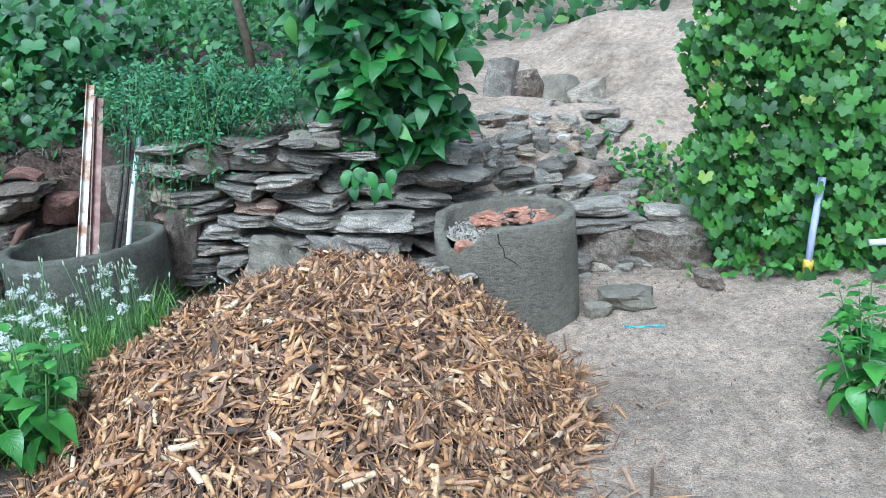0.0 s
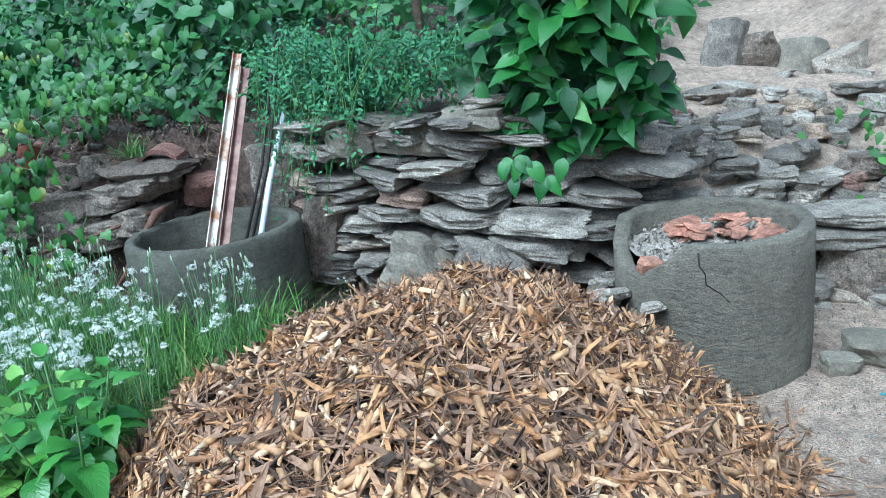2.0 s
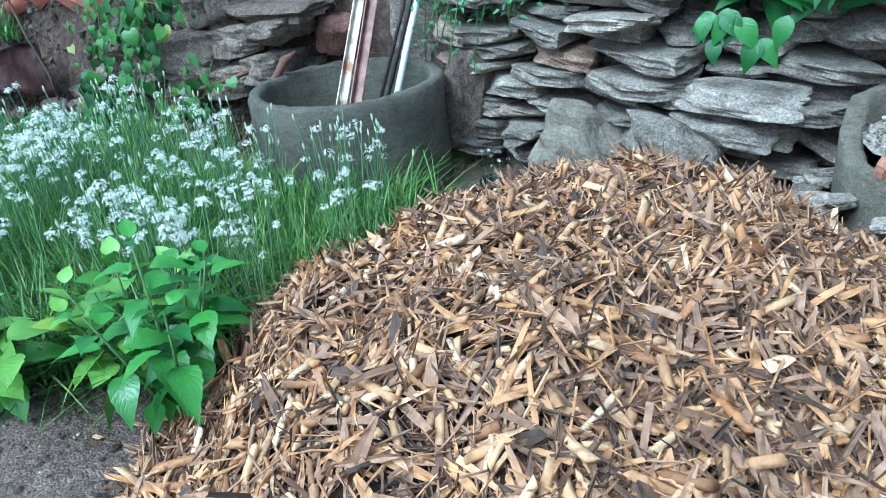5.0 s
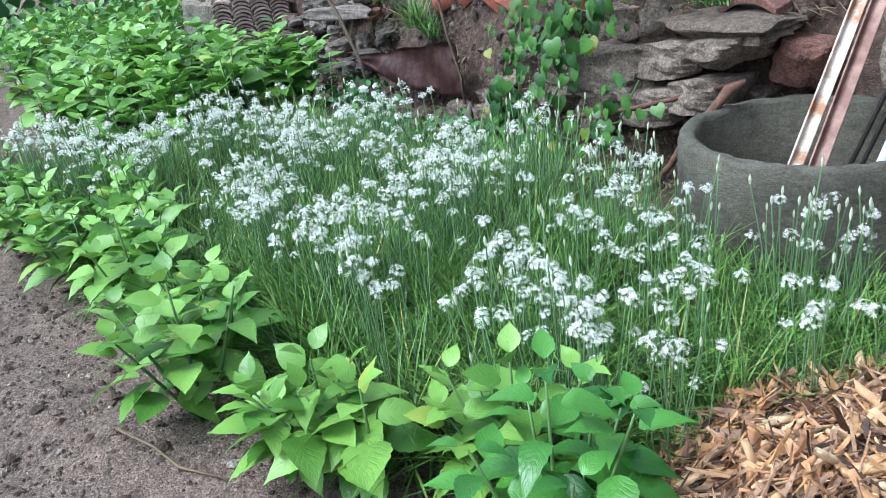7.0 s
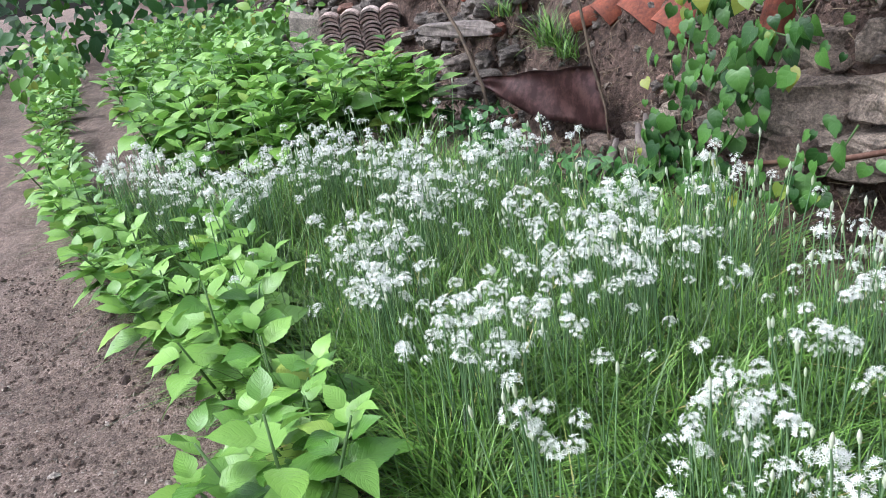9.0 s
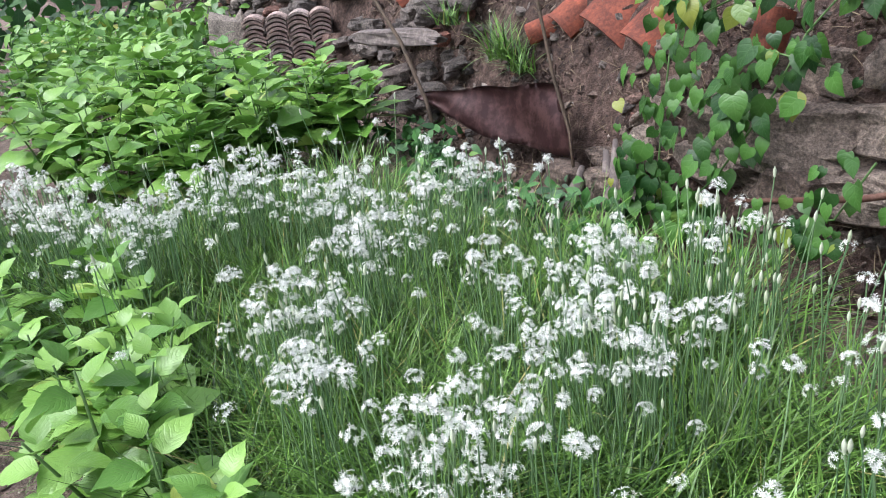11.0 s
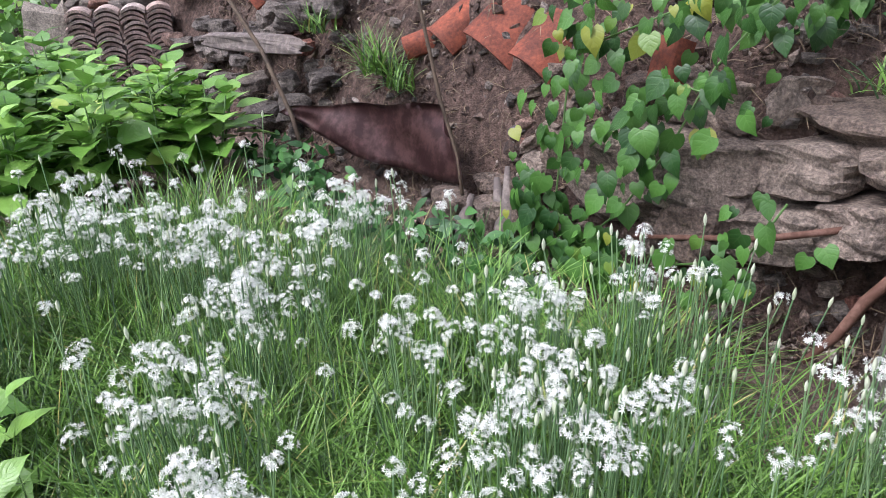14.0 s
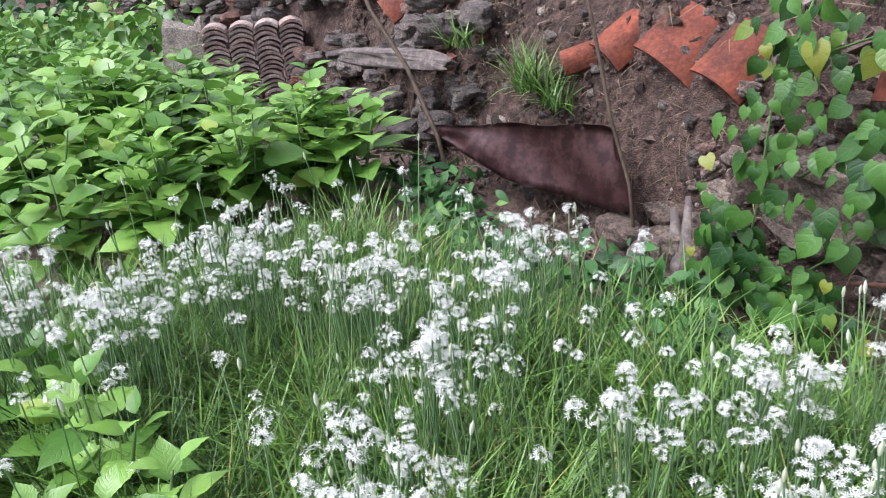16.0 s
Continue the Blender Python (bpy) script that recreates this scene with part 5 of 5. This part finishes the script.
def leaf_mass(name, label, spots, template, mat, lo, hi, facing=(0, -0.7, 0.7)):
    ms = []
    for p in spots:
        d = (RND.gauss(0, 0.8), RND.gauss(-0.4, 0.5), RND.gauss(-0.4, 0.6))
        n = (facing[0] + RND.gauss(0, 0.4), facing[1] + RND.gauss(0, 0.3), facing[2] + RND.gauss(0, 0.3))
        ms.append(frame_of(p, d, n, RND.uniform(lo, hi)))
    v, f, u = gather(template, ms)
    ob = new(name, mesh_of(name, v, f, u, (mat,), True))
    return tagged(ob, label, "undergrowth", kind="stuff")


def bush(x, y):
    return 0.28 + 0.22 * math.sin(2.3 * x + 1.1 * math.sin(1.7 * y)) + 0.16 * math.sin(4.1 * y + 2.2 * x) + 0.1 * math.sin(7.7 * x)


spots = []
while len(spots) < 21000:
    x, y = RND.uniform(-9.5, 1.3), RND.uniform(3.9, 9.5)
    if x > -1.0 and y < 5.2 + 0.8 * max(0, x) or (x > 0.2 and y > 5.0 and x > 0.3 + 0.15 * (y - 5)):
        continue
    if RND.random() < (y - 3.9) / 9:
        continue
    if -2.0 < x < -1.3 and y < 4.35:
        continue
    b = max(0.05, bush(x, y)) * min(1.0, (y - 3.7) / 0.8) * 1.25
    spots.append((x, y, gz(x, y) + b * RND.uniform(0.3, 1.08)))
leaf_mass("bank_undergrowth", "dense dark green creepers and weeds covering the bank", spots, leaf_template(1.0, 0.8, "heart", 5, 0.25, 0.15), L_BANK, 0.045, 0.105)
spots = []
while len(spots) < 3500:
    x, y = RND.uniform(-9, 9), RND.uniform(9.3, 13)
    spots.append((x, y, gz(x, y) + RND.uniform(0.0, 1.7)))
leaf_mass("far_thicket", "green thicket at the top of the slope", spots, leaf_template(1.0, 0.7, "oval", 3, 0.3, 0.15), L_BANK, 0.12, 0.3)

# climber on a trellis by the yard
LT = lobed_template(1.0)
LM = leaf_mesh("leaf", LT, L_LOBED)
trellis = thing("trellis_climber", (2.95, 4.25, 0.0), "tall climber with lobed light green leaves on a trellis", "climber")
to = Vector((2.95, 4.25, 0.0))
for x in (2.48, 2.62, 3.5):
    part("stem", tube_mesh("stem", [(x - to.x, 0.02, 0), (x - to.x + 0.06, 0.05, 0.9), (x - to.x - 0.05, 0.1, 2.0)], [0.02, 0.016, 0.01], M_VINESTEM, 6), trellis)


def trellis_spot():
    z = RND.uniform(0.08, 2.25)
    edge = 2.36 + 0.12 * math.sin(3 * z) - 0.22 * (z < 0.95) * (z > 0.25) * RND.random()
    x = RND.uniform(edge, 4.3)
    y = 4.2 - 0.18 * math.sin(2.2 * x + z) + RND.gauss(0, 0.16)
    return Vector((x, y, z)) - to


def trellis_pose():
    return frame_of(trellis_spot(), (RND.gauss(0, 0.4), -0.5, -0.9), (RND.gauss(0, 0.5), -0.8, 0.6 + RND.gauss(0, 0.3)), RND.uniform(0.055, 0.105))


for i in range(300):
    part("leaf", LM, trellis, trellis_pose())
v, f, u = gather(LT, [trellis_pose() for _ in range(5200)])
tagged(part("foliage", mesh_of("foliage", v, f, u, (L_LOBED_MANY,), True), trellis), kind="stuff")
tagged(new("plastic_pipe", tube_mesh("plastic_pipe", [(2.93, 3.82, -0.02), (2.95, 3.80, 0.35), (2.99, 3.80, 0.70)], 0.022, M_LILAC, 10)), "lilac plastic pipe standing in the climber", "pipe")
tagged(new("tape_wrap", tube_mesh("tape_wrap", [(2.935, 3.815, 0.06), (2.94, 3.812, 0.15)], 0.032, M_YELLOW, 9)), "yellow tape wrapped round the pipe", "tape")
for z in (0.25, 1.53):
    tagged(new("white_rail", tube_mesh("white_rail", [(3.30, 3.78, z), (4.5, 3.74, z)], 0.022, M_PVC, 10)), "white plastic rail fixed across the trellis", "rail", "trellis rails")
tagged(new("string", tube_mesh("string", [(1.62, 3.2, 0.02), (1.70, 3.17, 0.015), (1.78, 3.18, 0.02), (1.85, 3.17, 0.015)], 0.006, M_CYAN, 5)), "cyan plastic string lying on the grit", "string")

# dark post in the greenery
tagged(new("post", tube_mesh("post", [(-0.95, 5.2, 1.2), (-1.0, 5.2, 1.9), (-1.08, 5.2, 2.6)], 0.035, M_VINESTEM, 8)), "dark brown post standing in the greenery", "post")

# grit and pebbles over the ground
ms = []
for i in range(14000):
    x, y = (RND.uniform(0.6, 3.4), RND.uniform(0.6, 4.3)) if i % 3 else (RND.uniform(-5, -0.6), RND.uniform(-0.4, 1.6))
    if heap_z(x, y) - gz(x, y) > 0.02 or (x - WR[0]) ** 2 + (y - WR[1]) ** 2 < 0.2:
        continue
    ms.append(random_pose((x, y, gz(x, y) + roughness(x, y)), RND.uniform(0.005, 0.017) * (1 + (RND.random() < 0.03))))
v, f, u = pebble_set(ms, 2)
tagged(new("grit", mesh_of("grit", v, f, u, (M_GRAVEL,))), "loose grit and small pebbles strewn over the soil", "gravel", kind="stuff")

ms = []
for i in range(7000):
    x, y = RND.uniform(-5, -0.5), RND.uniform(-0.5, 1.5)
    if heap_z(x, y) - gz(x, y) < 0.02:
        ms.append(random_pose((x, y, gz(x, y) + roughness(x, y)), RND.uniform(0.008, 0.022) * (1 + 1.3 * (RND.random() < 0.06)), True))
v, f, u = pebble_set(ms, 7)
tagged(new("path_clods", mesh_of("path_clods", v, f, u, (M_CLOD,))), "crumbs of brown earth loose on the path", "earth", kind="stuff")

# earth clods, dry straw and weeds on the bank
ms, straw, weed = [], [], []
for i in range(15000):
    x = RND.uniform(-6.8, -1.9)
    y = float(np.interp(x, WALL_X, WALL_Y)) + RND.uniform(-0.15, 0.85)
    ms.append(random_pose((x, y, gz(x, y)), RND.uniform(0.008, 0.03) * (1 + 2.2 * (RND.random() < 0.08))))
    if i % 4 == 0:
        straw.append(frame_of((x, y, gz(x, y) + 0.01), (RND.gauss(0, 1), RND.gauss(-0.4, 0.5), RND.gauss(-0.3, 0.5)), (0, -0.6, 0.8)) @ Matrix.Diagonal((0.25, RND.uniform(0.04, 0.15), 0.1, 1)))
v, f, u = pebble_set(ms, 5)
tagged(new("earth_clods", mesh_of("earth_clods", v, f, u, (M_CLOD,))), "crumbly brown earth clods on the bank face", "earth", kind="stuff")
v, f, u = gather(BLADES[0], straw)
tagged(new("dry_straw", mesh_of("dry_straw", v, f, u, (M_DRY,), True)), "dry straw and dead stems on the bank", "straw", kind="stuff")
for cx, cy, cz, n, s in ((-4.45, 3.30, 1.0, 110, 0.22), (-4.3, 3.3, 0.95, 60, 0.16), (-2.3, 3.6, 1.15, 60, 0.14), (-5.0, 3.3, 1.15, 50, 0.15), (-3.35, 2.95, 0.42, 60, 0.2), (-3.0, 2.9, 0.4, 60, 0.2)):
    tuft = []
    for k in range(n):
        a, t = RND.uniform(0, 6.28), abs(RND.gauss(0.3, 0.35))
        tuft.append(frame_of((cx + RND.gauss(0, 0.05), cy + RND.gauss(0, 0.03), cz - 0.03), (math.cos(a) * math.sin(t), math.sin(a) * math.sin(t) - 0.15, math.cos(t)), (-math.cos(a), -math.sin(a), 0.4)) @ Matrix.Diagonal((0.5, s * RND.uniform(0.6, 1.2), s, 1)))
    v, f, u = gather(BLADES[1], tuft)
    tagged(new("grass_tuft", mesh_of("grass_tuft", v, f, u, (L_CHIVE,), True)), "tuft of narrow green grass on the earth", "grass", kind="stuff")
spots = []
for i in range(700):
    x = RND.uniform(-4.9, -3.0)
    y = 2.82 + RND.gauss(0, 0.09) + 0.06 * math.sin(5 * x)
    spots.append((x, y, gz(x, y) + RND.uniform(0.02, 0.2)))
leaf_mass("low_weeds", "low green weeds between the chives and the bank", spots, leaf_template(1.0, 0.5, "oval", 4, 0.3, 0.15), L_BANK, 0.04, 0.10)
# rubble and a brick beside the broken ring
for i in range(34):
    a = RND.uniform(2.9, 4.3)
    r = 0.47 + abs(RND.gauss(0, 0.12))
    x, y = WR[0] + r * math.cos(a), WR[1] + r * math.sin(a)
    zz = max(gz(x, y), 0.5 - (r - 0.45) * 1.6) - RND.uniform(0, 0.06)
    s = RND.uniform(0.05, 0.12)
    lay(RND.choice(SLABS), x, y, zz - s * 0.3, s * 1.2, s * 0.9, s * 0.35, RND.uniform(-0.4, 0.4), RND.uniform(-0.4, 0.4), RND.uniform(0, 3))
br = new("brick_piece", rock_mesh("brick_piece", 0.12, 0.08, 0.06, M_TERRACOTTA, 91, 0.8))
br.matrix_basis = pose(0.69, 3.275, 0.53, 22, 5, 20)
tagged(br, "orange brick fragment on the broken lip", "brick")
pts = []
for a, z in ((4.60, 0.66), (4.61, 0.60), (4.66, 0.57), (4.67, 0.52), (4.80, 0.48), (4.90, 0.43)):
    pts.append((0.4445 * math.cos(a), 0.4445 * math.sin(a), z))
part("crack", tube_mesh("crack", pts, [0.006, 0.005, 0.004, 0.004, 0.003, 0.001], M_DARKROD, 4), ringR, label="dark crack in the concrete")

# rows and thicket further west
spots = []
for i in range(5200):
    x, y = RND.uniform(-15, -9.2), RND.uniform(-2.2, 3.4)
    if abs(y - 0.82) < 0.26 or abs(y + 0.25) < 0.3:
        continue
    spots.append((x, y, gz(x, y) + RND.uniform(0.1, 0.75) * (0.7 + 0.3 * math.sin(2 * x + 3 * y))))
leaf_mass("far_vegetable_rows", "bright green leafy vegetable rows further along the path", spots, leaf_template(1.0, 0.7, "oval", 4, 0.3, 0.2), leaf_mat("row_leaf", (0.06, 0.18, 0.025), (0.18, 0.38, 0.06), (0.4, 0.42, 0.08), 0.4, True, 7.0, 0.3), 0.09, 0.19, (0.5, -0.2, 0.8))
spots = []
for i in range(2600):
    x, y = RND.uniform(-19, -15), RND.uniform(-7, 6)
    spots.append((x, y, 0.5 + RND.uniform(0, 2.6)))
leaf_mass("western_thicket", "dark green thicket closing the garden", spots, leaf_template(1.0, 0.7, "oval", 3, 0.3, 0.15), L_BANK, 0.15, 0.4, (0.7, 0, 0.6))

spots = []
while len(spots) < 1500:
    x, y = RND.uniform(-5.5, -1.9), RND.uniform(4.35, 5.8)
    spots.append((x, y, gz(x, y) + max(0.1, bush(x, y)) * RND.uniform(0.7, 1.5) + 0.1))
leaf_mass("broad_creeper", "broad dark green creeper leaves on the bank top", spots, leaf_template(1.0, 0.95, "heart", 7, 0.25, 0.12, 0.005), L_SHRUBS, 0.07, 0.14)

spots = []
for i in range(420):
    x, y = 2.25 + RND.gauss(0, 0.22), 4.95 + RND.gauss(0, 0.3)
    spots.append((x, y, gz(x, y) + RND.uniform(0.02, 0.28)))
for i in range(160):
    x, y = 3.0 + RND.gauss(0, 0.35), 3.95 + RND.gauss(0, 0.05)
    spots.append((x, y, gz(x, y) + RND.uniform(0.02, 0.14)))
leaf_mass("yard_weeds", "bright green low weeds at the foot of the climber", spots, leaf_template(1.0, 0.6, "oval", 4, 0.3, 0.15), L_LOBED_MANY, 0.04, 0.10)

# small dark pot with a few chive flowers at the foot of the wall
POT = (-0.86, 3.36)
pot = thing("plant_pot", (*POT, gz(*POT) - 0.01), "small dark plastic plant pot with chive flowers", "plant pot")
bm = bmesh.new()
rows = []
for z, r in ((0.0, 0.055), (0.10, 0.07), (0.115, 0.078), (0.13, 0.078), (0.13, 0.068), (0.10, 0.064)):
    rows.append([bm.verts.new((r * math.cos(2 * math.pi * k / 20), r * math.sin(2 * math.pi * k / 20), z)) for k in range(20)])
for a, b in zip(rows, rows[1:]):
    for k in range(20):
        bm.faces.new((a[k], a[(k + 1) % 20], b[(k + 1) % 20], b[k]))
bm.faces.new(rows[0][::-1])
part("rim", from_bm("rim", bm, M_BLACK, True), pot)
part("soil", fill_mesh("soil", 0.063, 0.10, M_MULCH, 6), pot)
for k in range(7):
    part("flower_stalk", UMB_M[k], pot, Matrix.Translation((RND.gauss(0, 0.025), RND.gauss(0, 0.025), 0.06)) @ Matrix.Rotation(RND.gauss(0, 0.2), 4, "X") @ Matrix.Scale(RND.uniform(0.3, 0.5), 4))
# damp clump of earth by the trellis foot
cl = new("clod", rugged_mesh("clod", M_BOULDER, 431, 6, 4.0, 0.25))
cl.matrix_basis = pose(2.28, 3.80, -0.01, 0, 0, 30) @ Matrix.Diagonal((0.12, 0.22, 0.12, 1))
tagged(cl, "grey-brown lump of stone on the grit", "stone")
